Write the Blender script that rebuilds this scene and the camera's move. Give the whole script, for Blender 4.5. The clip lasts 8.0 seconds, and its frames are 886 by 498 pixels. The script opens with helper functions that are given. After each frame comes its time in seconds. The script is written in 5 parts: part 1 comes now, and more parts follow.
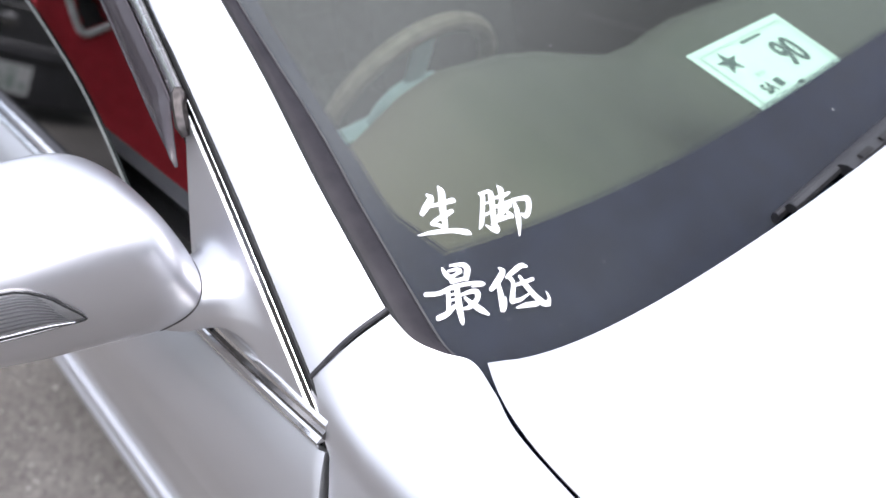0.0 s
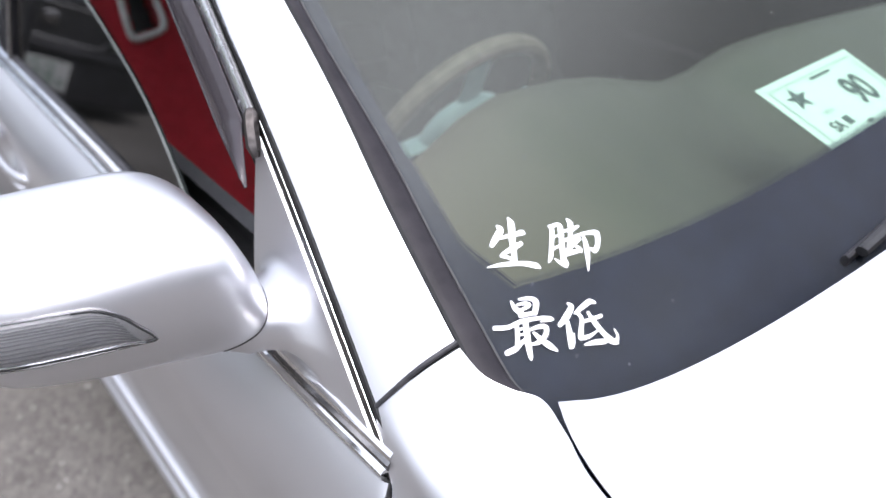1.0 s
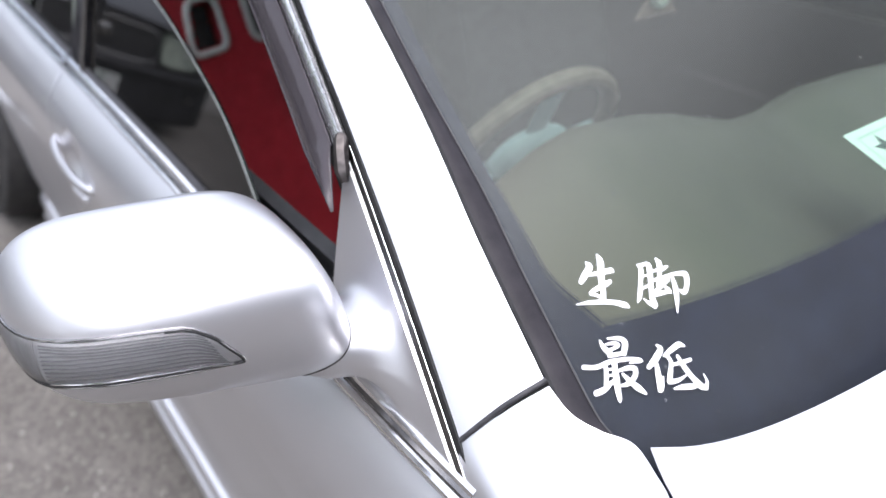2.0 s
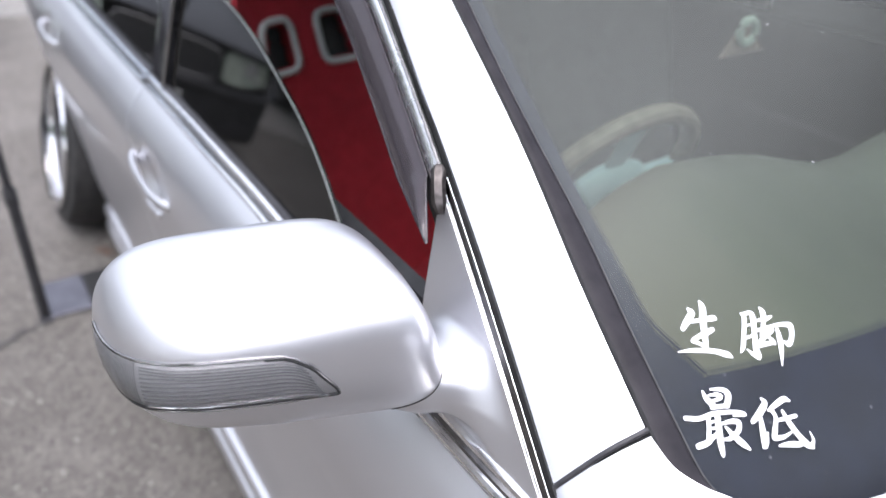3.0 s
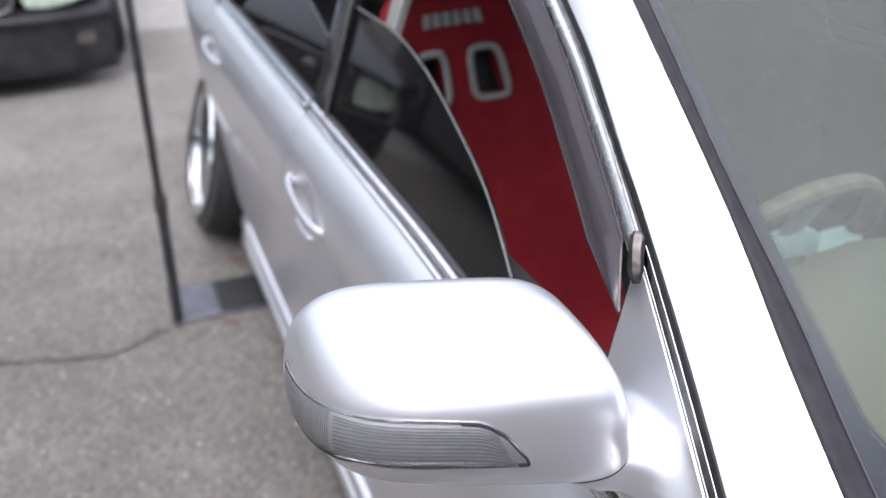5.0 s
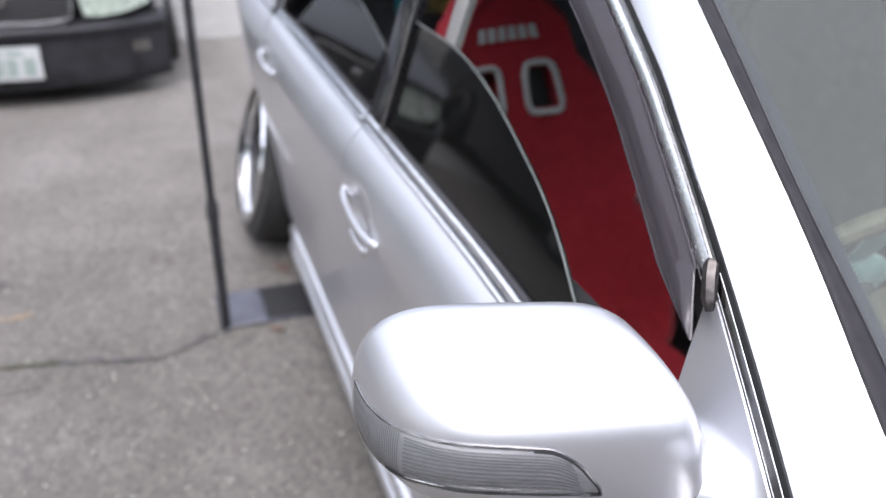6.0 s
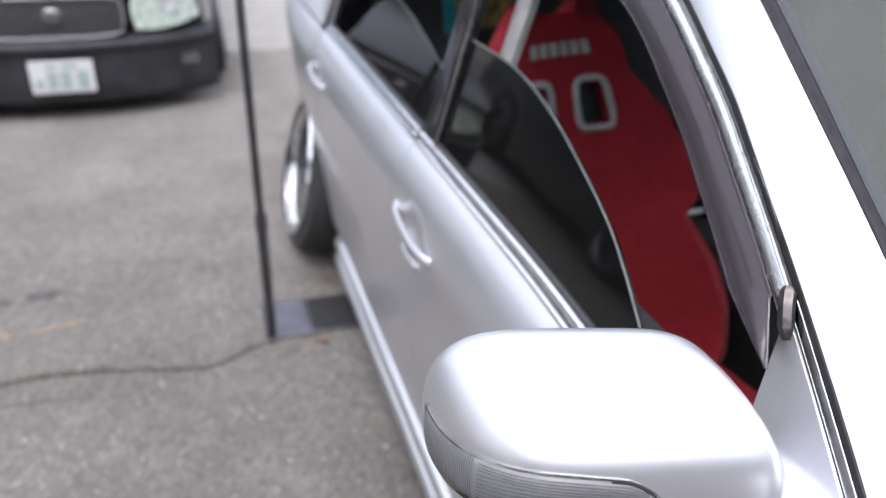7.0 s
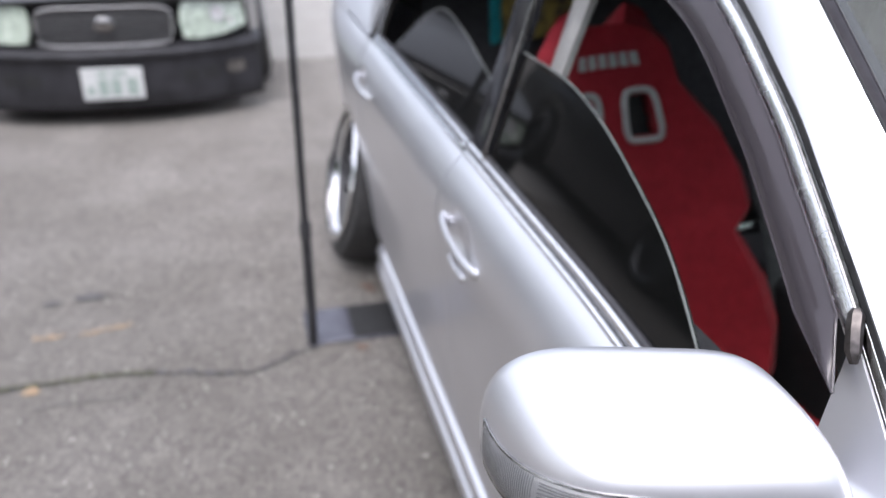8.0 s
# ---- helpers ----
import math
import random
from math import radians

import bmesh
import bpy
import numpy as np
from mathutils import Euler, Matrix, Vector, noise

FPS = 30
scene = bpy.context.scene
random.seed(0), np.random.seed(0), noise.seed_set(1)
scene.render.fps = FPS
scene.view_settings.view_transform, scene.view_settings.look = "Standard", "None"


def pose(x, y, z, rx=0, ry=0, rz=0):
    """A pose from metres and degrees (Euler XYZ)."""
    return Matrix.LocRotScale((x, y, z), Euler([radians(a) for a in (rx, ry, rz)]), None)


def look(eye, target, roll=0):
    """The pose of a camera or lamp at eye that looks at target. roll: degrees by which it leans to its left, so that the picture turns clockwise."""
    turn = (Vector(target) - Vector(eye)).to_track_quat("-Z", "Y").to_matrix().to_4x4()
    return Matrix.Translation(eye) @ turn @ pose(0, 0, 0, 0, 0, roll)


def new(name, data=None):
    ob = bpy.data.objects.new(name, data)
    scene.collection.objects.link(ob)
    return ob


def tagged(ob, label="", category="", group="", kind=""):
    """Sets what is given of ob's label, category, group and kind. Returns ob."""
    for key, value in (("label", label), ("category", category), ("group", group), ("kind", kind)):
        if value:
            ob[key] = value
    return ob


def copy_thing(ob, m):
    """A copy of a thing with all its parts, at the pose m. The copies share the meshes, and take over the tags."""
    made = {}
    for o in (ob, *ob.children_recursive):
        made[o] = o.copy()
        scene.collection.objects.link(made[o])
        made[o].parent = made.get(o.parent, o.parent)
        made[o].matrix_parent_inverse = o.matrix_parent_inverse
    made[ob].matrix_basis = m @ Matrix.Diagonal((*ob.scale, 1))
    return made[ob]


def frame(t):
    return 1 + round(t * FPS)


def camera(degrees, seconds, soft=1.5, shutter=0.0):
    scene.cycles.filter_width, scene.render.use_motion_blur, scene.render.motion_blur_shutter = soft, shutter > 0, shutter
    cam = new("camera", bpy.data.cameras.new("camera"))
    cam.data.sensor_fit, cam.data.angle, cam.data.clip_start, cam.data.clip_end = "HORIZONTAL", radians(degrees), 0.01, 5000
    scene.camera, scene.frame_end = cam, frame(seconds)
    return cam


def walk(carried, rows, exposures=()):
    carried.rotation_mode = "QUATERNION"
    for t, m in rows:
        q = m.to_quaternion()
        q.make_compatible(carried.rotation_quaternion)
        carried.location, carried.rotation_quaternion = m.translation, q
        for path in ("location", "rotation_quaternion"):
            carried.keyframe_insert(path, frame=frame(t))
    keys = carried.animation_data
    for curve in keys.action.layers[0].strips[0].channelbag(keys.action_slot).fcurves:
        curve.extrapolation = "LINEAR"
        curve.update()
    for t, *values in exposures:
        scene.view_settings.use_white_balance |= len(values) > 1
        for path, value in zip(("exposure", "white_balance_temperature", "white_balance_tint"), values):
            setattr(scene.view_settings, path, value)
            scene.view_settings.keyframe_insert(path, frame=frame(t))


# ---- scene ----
from mathutils.bvhtree import BVHTree

cam = camera(59.0, 8.0)
cam.data.dof.use_dof, cam.data.dof.focus_distance, cam.data.dof.aperture_fstop = True, 0.56, 4.4
PATH = [
    (0, (-0.975, -0.511, 1.291), (0.073, 0.764, 0.161), -3.0),
    (0.5, (-0.984, -0.494, 1.296), (0.05, 0.799, 0.174), -2.3),
    (1, (-0.995, -0.475, 1.305), (0.023, 0.838, 0.191), -1.6),
    (2.5, (-1.044, -0.42, 1.308), (-0.077, 0.994, 0.276), 0.8),
    (3, (-1.057, -0.402, 1.31), (-0.137, 1.056, 0.297), 0.9),
    (3.5, (-1.071, -0.384, 1.313), (-0.203, 1.114, 0.313), 1.1),
    (4, (-1.084, -0.367, 1.317), (-0.269, 1.169, 0.33), 1.4),
    (4.5, (-1.097, -0.354, 1.321), (-0.337, 1.22, 0.348), 1.7),
    (6, (-1.13, -0.33, 1.33), (-0.507, 1.321, 0.389), 1.9),
    (6.5, (-1.142, -0.324, 1.336), (-0.559, 1.347, 0.403), 1.5),
    (7, (-1.154, -0.317, 1.338), (-0.615, 1.375, 0.418), 1.2),
    (7.5, (-1.166, -0.312, 1.341), (-0.667, 1.397, 0.43), 1.1),
    (8, (-1.171, -0.31, 1.343), (-0.718, 1.416, 0.439), 0.8),
]
walk(cam, [(t, look(eye, target, roll)) for t, eye, target, roll in PATH], [(0.0, 1.1, 6080, 14), (8.0, 1.1, 6080, 14)])

# ---------------------------------------------------------------- light
world = bpy.data.worlds.new("overcast_sky")
scene.world = world
world.use_nodes = True
wn, wl = world.node_tree.nodes, world.node_tree.links
sky = wn.new("ShaderNodeTexSky")
sky.sky_type, sky.sun_disc = "NISHITA", False
sky.sun_elevation, sky.sun_rotation = radians(66), radians(205)
sky.air_density, sky.dust_density, sky.ozone_density = 1.0, 4.0, 1.0
grey = wn.new("ShaderNodeHueSaturation")
grey.inputs["Saturation"].default_value = 0.42
wl.new(sky.outputs[0], grey.inputs["Color"])
# overcast: a little brighter towards the zenith
way, parts_of, rise_of, shade = (wn.new("ShaderNode" + k) for k in ("TexCoord", "SeparateXYZ", "MapRange", "VectorMath"))
rise_of.inputs["From Min"].default_value, rise_of.inputs["From Max"].default_value = 0.0, 1.0
rise_of.inputs["To Min"].default_value, rise_of.inputs["To Max"].default_value = 0.80, 1.3
shade.operation = "SCALE"
wl.new(way.outputs["Generated"], parts_of.inputs[0])
wl.new(parts_of.outputs["Z"], rise_of.inputs["Value"])
wl.new(grey.outputs[0], shade.inputs[0])
wl.new(rise_of.outputs[0], shade.inputs["Scale"])
wl.new(shade.outputs[0], wn["Background"].inputs["Color"])
wn["Background"].inputs["Strength"].default_value = 0.148

sun = new("sun", bpy.data.lights.new("sun", "SUN"))
sun.data.energy, sun.data.angle, sun.data.color = 0.95, radians(170), (1.0, 0.98, 0.955)
sun.matrix_world = look((-2, -3, 10), (0, 0, 0))


# ---------------------------------------------------------------- materials
def material(name, color=(0.5, 0.5, 0.5), rough=0.5, metal=0.0, **more):
    m = bpy.data.materials.new(name)
    m.use_nodes = True
    b = m.node_tree.nodes["Principled BSDF"]
    b.inputs["Base Color"].default_value = (*color, 1)
    b.inputs["Roughness"].default_value = rough
    b.inputs["Metallic"].default_value = metal
    for key, value in more.items():
        b.inputs[key.replace("_", " ")].default_value = value
    return m


def vary(m, low, high, scale, detail=6.0, bump=0.0, bump_scale=None, rough=None, spots=None):
    """Colour that wanders between low and high in noise of that scale, with relief and uneven gloss."""
    n, l = m.node_tree.nodes, m.node_tree.links
    b = n["Principled BSDF"]
    at = n.new("ShaderNodeTexCoord")
    tex = n.new("ShaderNodeTexNoise")
    tex.inputs["Scale"].default_value, tex.inputs["Detail"].default_value = scale, detail
    ramp = n.new("ShaderNodeValToRGB")
    ramp.color_ramp.elements[0].position, ramp.color_ramp.elements[1].position = 0.32, 0.68
    ramp.color_ramp.elements[0].color, ramp.color_ramp.elements[1].color = (*low, 1), (*high, 1)
    l.new(at.outputs["Object"], tex.inputs["Vector"])
    l.new(tex.outputs["Fac"], ramp.inputs["Fac"])
    out = ramp.outputs["Color"]
    if spots:
        size, amount, dark = spots
        wide = n.new("ShaderNodeTexNoise")
        wide.inputs["Scale"].default_value, wide.inputs["Detail"].default_value = size, 3.0
        wide_ramp = n.new("ShaderNodeValToRGB")
        wide_ramp.color_ramp.elements[0].position, wide_ramp.color_ramp.elements[1].position = 0.4, 0.7
        mix = n.new("ShaderNodeMix")
        mix.data_type, mix.blend_type = "RGBA", "MULTIPLY"
        mix.inputs["Factor"].default_value = amount
        wide_ramp.color_ramp.elements[0].color = (*dark, 1)
        l.new(at.outputs["Object"], wide.inputs["Vector"])
        l.new(wide.outputs["Fac"], wide_ramp.inputs["Fac"])
        l.new(out, mix.inputs["A"])
        l.new(wide_ramp.outputs["Color"], mix.inputs["B"])
        out = mix.outputs["Result"]
    l.new(out, b.inputs["Base Color"])
    if rough:
        span = n.new("ShaderNodeMapRange")
        span.inputs["To Min"].default_value, span.inputs["To Max"].default_value = rough
        l.new(tex.outputs["Fac"], span.inputs["Value"])
        l.new(span.outputs["Result"], b.inputs["Roughness"])
    if bump:
        fine = n.new("ShaderNodeTexNoise")
        fine.inputs["Scale"].default_value, fine.inputs["Detail"].default_value = bump_scale or scale * 4, 4.0
        bp = n.new("ShaderNodeBump")
        bp.inputs["Strength"].default_value, bp.inputs["Distance"].default_value = bump, 0.004
        l.new(at.outputs["Object"], fine.inputs["Vector"])
        l.new(fine.outputs["Fac"], bp.inputs["Height"])
        l.new(bp.outputs["Normal"], b.inputs["Normal"])
    return m


def pane_material(name, tint, rough=0.0, ior=1.5, haze=0.0, haze_color=(0.5, 0.5, 0.5)):
    """A thin clear sheet: tinted see-through, mirror gloss by Fresnel, and a little diffuse haze that can stand for
    reflected sky.
    """
    m = bpy.data.materials.new(name)
    m.use_nodes = True
    n, l = m.node_tree.nodes, m.node_tree.links
    n.remove(n["Principled BSDF"])
    clear, gloss, fres, mix = (n.new("ShaderNode" + k) for k in ("BsdfTransparent", "BsdfGlossy", "Fresnel", "MixShader"))
    clear.inputs["Color"].default_value = (*tint, 1)
    gloss.inputs["Roughness"].default_value = rough
    fres.inputs["IOR"].default_value = ior
    l.new(fres.outputs[0], mix.inputs[0])
    body = clear.outputs[0]
    if haze:
        pale_layer, veil = n.new("ShaderNodeBsdfDiffuse"), n.new("ShaderNodeMixShader")
        pale_layer.inputs["Color"].default_value = (*haze_color, 1)
        veil.inputs[0].default_value = haze
        l.new(body, veil.inputs[1])
        l.new(pale_layer.outputs[0], veil.inputs[2])
        body = veil.outputs[0]
    l.new(body, mix.inputs[1])
    l.new(gloss.outputs[0], mix.inputs[2])
    l.new(mix.outputs[0], n["Material Output"].inputs["Surface"])
    return m


silver = vary(material("silver_metallic_paint", (0.7, 0.7, 0.72), 0.3, 0.95, Coat_Weight=0.55, Coat_Roughness=0.06),
              (0.72, 0.72, 0.742), (0.737, 0.737, 0.758), 6, 2.0, rough=(0.39, 0.44), spots=(3.0, 0.05, (0.85, 0.85, 0.85)))
chrome = vary(material("chrome", (0.85, 0.85, 0.86), 0.08, 1.0), (0.78, 0.78, 0.79), (0.9, 0.9, 0.9), 60, rough=(0.05, 0.16))
satin_chrome = vary(material("satin_chrome", (0.85, 0.85, 0.86), 0.28, 1.0), (0.84, 0.84, 0.85), (0.92, 0.92, 0.92), 60, rough=(0.2, 0.32))
dish_metal = vary(material("dull_dish_metal", (0.1, 0.1, 0.105), 0.4, 0.6), (0.07, 0.07, 0.075), (0.13, 0.13, 0.135), 30, rough=(0.3, 0.5))
smoked_chrome = vary(material("smoked_chrome", (0.3, 0.29, 0.29), 0.14, 1.0), (0.28, 0.27, 0.265), (0.42, 0.41, 0.40), 90, rough=(0.1, 0.25))
dark_chrome = vary(material("dark_chrome", (0.16, 0.155, 0.155), 0.2, 1.0), (0.17, 0.166, 0.165), (0.27, 0.264, 0.26), 70, rough=(0.12, 0.28))
clip_bronze = vary(material("bronze_clip", (0.2, 0.18, 0.17), 0.35, 0.8), (0.05, 0.045, 0.043), (0.11, 0.098, 0.094), 160, rough=(0.22, 0.4))
rubber = vary(material("black_rubber", (0.03, 0.03, 0.032), 0.45), (0.022, 0.022, 0.025), (0.045, 0.043, 0.046), 120, bump=0.15, bump_scale=700, rough=(0.32, 0.55))
moulding = vary(material("grey_moulding", (0.04, 0.037, 0.04), 0.35, 0.0, Specular_IOR_Level=0.12), (0.022, 0.020, 0.023), (0.036, 0.033, 0.037), 45, bump=0.06, bump_scale=400, rough=(0.28, 0.45))
gap_dark = vary(material("seam_dark", (0.012, 0.012, 0.013), 0.7), (0.008, 0.008, 0.008), (0.02, 0.02, 0.02), 80)
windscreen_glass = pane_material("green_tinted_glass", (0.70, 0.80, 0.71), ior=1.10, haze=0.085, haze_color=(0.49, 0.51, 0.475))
# reflected sky painted as a pale veil, stronger upwards and towards the driver's pillar
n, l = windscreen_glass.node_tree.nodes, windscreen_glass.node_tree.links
sky_veil = next(k for k in n if k.type == "MIX_SHADER" and any(i.is_linked and i.links[0].from_node.type == "BSDF_DIFFUSE" for i in k.inputs))
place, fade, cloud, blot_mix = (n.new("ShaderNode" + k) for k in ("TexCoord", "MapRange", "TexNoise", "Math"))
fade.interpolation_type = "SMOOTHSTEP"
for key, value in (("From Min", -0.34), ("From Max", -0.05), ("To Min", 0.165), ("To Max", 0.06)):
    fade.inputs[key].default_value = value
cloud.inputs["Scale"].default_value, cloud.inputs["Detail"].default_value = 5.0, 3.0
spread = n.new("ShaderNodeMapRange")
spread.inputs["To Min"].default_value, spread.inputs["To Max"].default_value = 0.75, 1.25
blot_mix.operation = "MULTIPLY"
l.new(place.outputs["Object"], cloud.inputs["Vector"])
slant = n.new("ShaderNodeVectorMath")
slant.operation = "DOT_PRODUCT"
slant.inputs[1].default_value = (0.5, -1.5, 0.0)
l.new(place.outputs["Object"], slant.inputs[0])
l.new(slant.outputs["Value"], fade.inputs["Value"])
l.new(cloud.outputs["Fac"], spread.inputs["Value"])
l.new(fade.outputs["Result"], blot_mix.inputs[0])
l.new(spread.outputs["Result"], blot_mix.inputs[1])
l.new(blot_mix.outputs[0], sky_veil.inputs[0])
# the slight haze paints in the paleness of reflections on these panes
side_glass = pane_material("dark_privacy_glass", (0.10, 0.105, 0.10), haze=0.012, haze_color=(0.42, 0.43, 0.41))
smoked_acrylic = pane_material("smoked_acrylic", (0.22, 0.18, 0.20), 0.10, 1.46, haze=0.12, haze_color=(0.40, 0.35, 0.39))
frit_black = vary(material("ceramic_frit", (0.02, 0.022, 0.03), 0.7, 0.0, Specular_IOR_Level=0.0), (0.005, 0.007, 0.026), (0.009, 0.012, 0.038), 30)
vinyl_white = vary(material("white_vinyl", (0.85, 0.85, 0.85), 0.5), (0.82, 0.82, 0.82), (0.88, 0.88, 0.88), 200)
gloss_black = vary(material("gloss_black_film", (0.02, 0.02, 0.022), 0.08), (0.012, 0.012, 0.014), (0.022, 0.022, 0.025), 30, rough=(0.05, 0.12))
black_plastic = vary(material("black_plastic", (0.025, 0.025, 0.027), 0.5), (0.02, 0.02, 0.022), (0.04, 0.04, 0.042), 50, bump=0.2, bump_scale=900, rough=(0.4, 0.6))
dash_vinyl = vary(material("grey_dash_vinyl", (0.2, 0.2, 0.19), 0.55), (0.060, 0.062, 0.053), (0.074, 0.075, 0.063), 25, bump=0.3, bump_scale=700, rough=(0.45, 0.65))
# vinyl turns tan towards the driver's pillar, painting in glare on the glass
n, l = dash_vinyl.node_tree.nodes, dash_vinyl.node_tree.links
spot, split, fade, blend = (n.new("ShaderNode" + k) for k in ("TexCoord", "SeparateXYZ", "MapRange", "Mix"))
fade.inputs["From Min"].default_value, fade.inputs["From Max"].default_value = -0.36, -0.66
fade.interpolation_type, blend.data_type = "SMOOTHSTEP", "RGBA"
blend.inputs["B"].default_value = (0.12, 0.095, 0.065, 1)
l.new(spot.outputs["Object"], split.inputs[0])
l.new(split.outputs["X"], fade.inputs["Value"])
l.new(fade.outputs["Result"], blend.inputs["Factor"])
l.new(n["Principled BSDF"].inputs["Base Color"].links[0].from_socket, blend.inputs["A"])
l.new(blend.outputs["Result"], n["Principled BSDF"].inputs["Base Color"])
dark_cloth = vary(material("dark_interior_cloth", (0.02, 0.02, 0.022), 0.9), (0.03, 0.03, 0.032), (0.06, 0.06, 0.063), 60, bump=0.3, bump_scale=900)
red_cloth = vary(material("red_seat_cloth", (0.42, 0.015, 0.03), 0.85, Sheen_Weight=0.04), (0.26, 0.006, 0.014), (0.34, 0.011, 0.022), 40, bump=0.4, bump_scale=1400, spots=(7.0, 0.25, (0.7, 0.7, 0.7)))
towel_cloth = vary(material("olive_towel", (0.2, 0.16, 0.05), 0.9), (0.05, 0.045, 0.04), (0.42, 0.32, 0.08), 26, bump=0.4, bump_scale=500)
teal_cloth = vary(material("teal_cloth", (0.02, 0.25, 0.27), 0.9), (0.015, 0.20, 0.22), (0.03, 0.30, 0.33), 40, bump=0.4, bump_scale=500)
pale_trim = vary(material("pale_pillar_trim", (0.5, 0.49, 0.46), 0.6), (0.30, 0.295, 0.28), (0.38, 0.372, 0.352), 35, bump=0.1, bump_scale=600)
pale_rim = vary(material("grey_slot_rim", (0.4, 0.41, 0.4), 0.5), (0.34, 0.35, 0.34), (0.45, 0.46, 0.45), 60)
tyre_rubber = vary(material("tyre_rubber", (0.025, 0.025, 0.025), 0.7), (0.018, 0.018, 0.018), (0.04, 0.038, 0.036), 40, bump=0.4, bump_scale=300)
polished = vary(material("polished_rim", (0.86, 0.86, 0.87), 0.12, 1.0), (0.8, 0.8, 0.81), (0.9, 0.9, 0.9), 30, rough=(0.08, 0.2))
glass_rim = vary(material("ground_glass_edge", (0.2, 0.21, 0.2), 0.4), (0.13, 0.14, 0.135), (0.2, 0.21, 0.2), 60)
clear_lens = pane_material("clear_lamp_lens", (0.95, 0.95, 0.96), 0.02, 1.45, haze=0.05)
lens_rib = vary(material("lens_rib", (0.6, 0.6, 0.61), 0.25, 0.3), (0.60, 0.60, 0.60), (0.72, 0.72, 0.72), 120)
lamp_reflector = vary(material("lamp_reflector", (0.6, 0.6, 0.6), 0.35, 0.15), (0.70, 0.695, 0.685), (0.80, 0.795, 0.785), 90)
sticker_paper = vary(material("pale_green_sticker", (0.72, 0.86, 0.80), 0.5), (0.57, 0.70, 0.66), (0.62, 0.75, 0.71), 60)
sticker_ink = vary(material("dark_green_ink", (0.06, 0.09, 0.09), 0.5), (0.05, 0.08, 0.08), (0.08, 0.11, 0.11), 80)
sticker_faint = vary(material("faint_green_ink", (0.45, 0.56, 0.52), 0.5), (0.42, 0.53, 0.49), (0.48, 0.6, 0.56), 80)
black_paint = vary(material("black_car_paint", (0.018, 0.018, 0.022), 0.35, 0.0, Coat_Weight=0.8, Coat_Roughness=0.12), (0.015, 0.015, 0.018), (0.035, 0.034, 0.038), 4, rough=(0.3, 0.5))
dusty_plastic = vary(material("dusty_black_bumper", (0.025, 0.025, 0.027), 0.45, 0.0, Specular_IOR_Level=0.3), (0.015, 0.0148, 0.0162), (0.032, 0.031, 0.035), 9, rough=(0.35, 0.6))
headlamp_glass = vary(material("clouded_headlamp", (0.5, 0.56, 0.5), 0.15, 0.0, Coat_Weight=0.8), (0.24, 0.29, 0.23), (0.45, 0.50, 0.42), 22, rough=(0.1, 0.3))
plate_white = vary(material("number_plate_white", (0.78, 0.79, 0.77), 0.5), (0.52, 0.53, 0.515), (0.6, 0.61, 0.595), 40)
plate_green = vary(material("number_plate_green", (0.25, 0.33, 0.28), 0.5), (0.28, 0.34, 0.30), (0.34, 0.40, 0.36), 60)
pole_paint = vary(material("black_pole_paint", (0.02, 0.02, 0.022), 0.4), (0.015, 0.015, 0.017), (0.035, 0.035, 0.038), 40, rough=(0.3, 0.5))
steel_plate = vary(material("dark_steel_plate", (0.12, 0.12, 0.14), 0.3, 0.3), (0.08, 0.08, 0.10), (0.13, 0.13, 0.155), 14, rough=(0.10, 0.22), spots=(5, 0.4, (0.6, 0.6, 0.6)))
dried_spot = pane_material("dried_water_spot", (0.75, 0.77, 0.8), 0.3, 1.3, haze=0.16, haze_color=(0.75, 0.77, 0.82))
wall_plaster = vary(material("grey_wall_render", (0.3, 0.29, 0.28), 0.9), (0.15, 0.147, 0.145), (0.21, 0.207, 0.202), 1.5, bump=0.4, bump_scale=60)
leaf_brown = vary(material("dead_leaf", (0.16, 0.10, 0.065), 0.8), (0.10, 0.066, 0.05), (0.17, 0.112, 0.08), 60)
bark = vary(material("bark", (0.12, 0.09, 0.07), 0.9), (0.09, 0.07, 0.05), (0.16, 0.12, 0.09), 12, bump=0.6, bump_scale=40)
foliage = vary(material("foliage", (0.05, 0.09, 0.03), 0.7), (0.035, 0.065, 0.02), (0.09, 0.12, 0.04), 1.5)
wheel_leather = vary(material("brown_grey_leather", (0.16, 0.13, 0.11), 0.5), (0.085, 0.066, 0.052), (0.14, 0.115, 0.095), 60, bump=0.2, bump_scale=600)
hub_blue = vary(material("pale_blue_plastic", (0.32, 0.42, 0.45), 0.4), (0.28, 0.38, 0.41), (0.36, 0.46, 0.49), 30)
charm_pale = vary(material("pale_green_charm", (0.45, 0.62, 0.5), 0.5), (0.16, 0.20, 0.175), (0.22, 0.26, 0.235), 90)
charm_red = vary(material("dull_red_charm", (0.4, 0.16, 0.1), 0.6), (0.10, 0.075, 0.065), (0.14, 0.10, 0.09), 90)


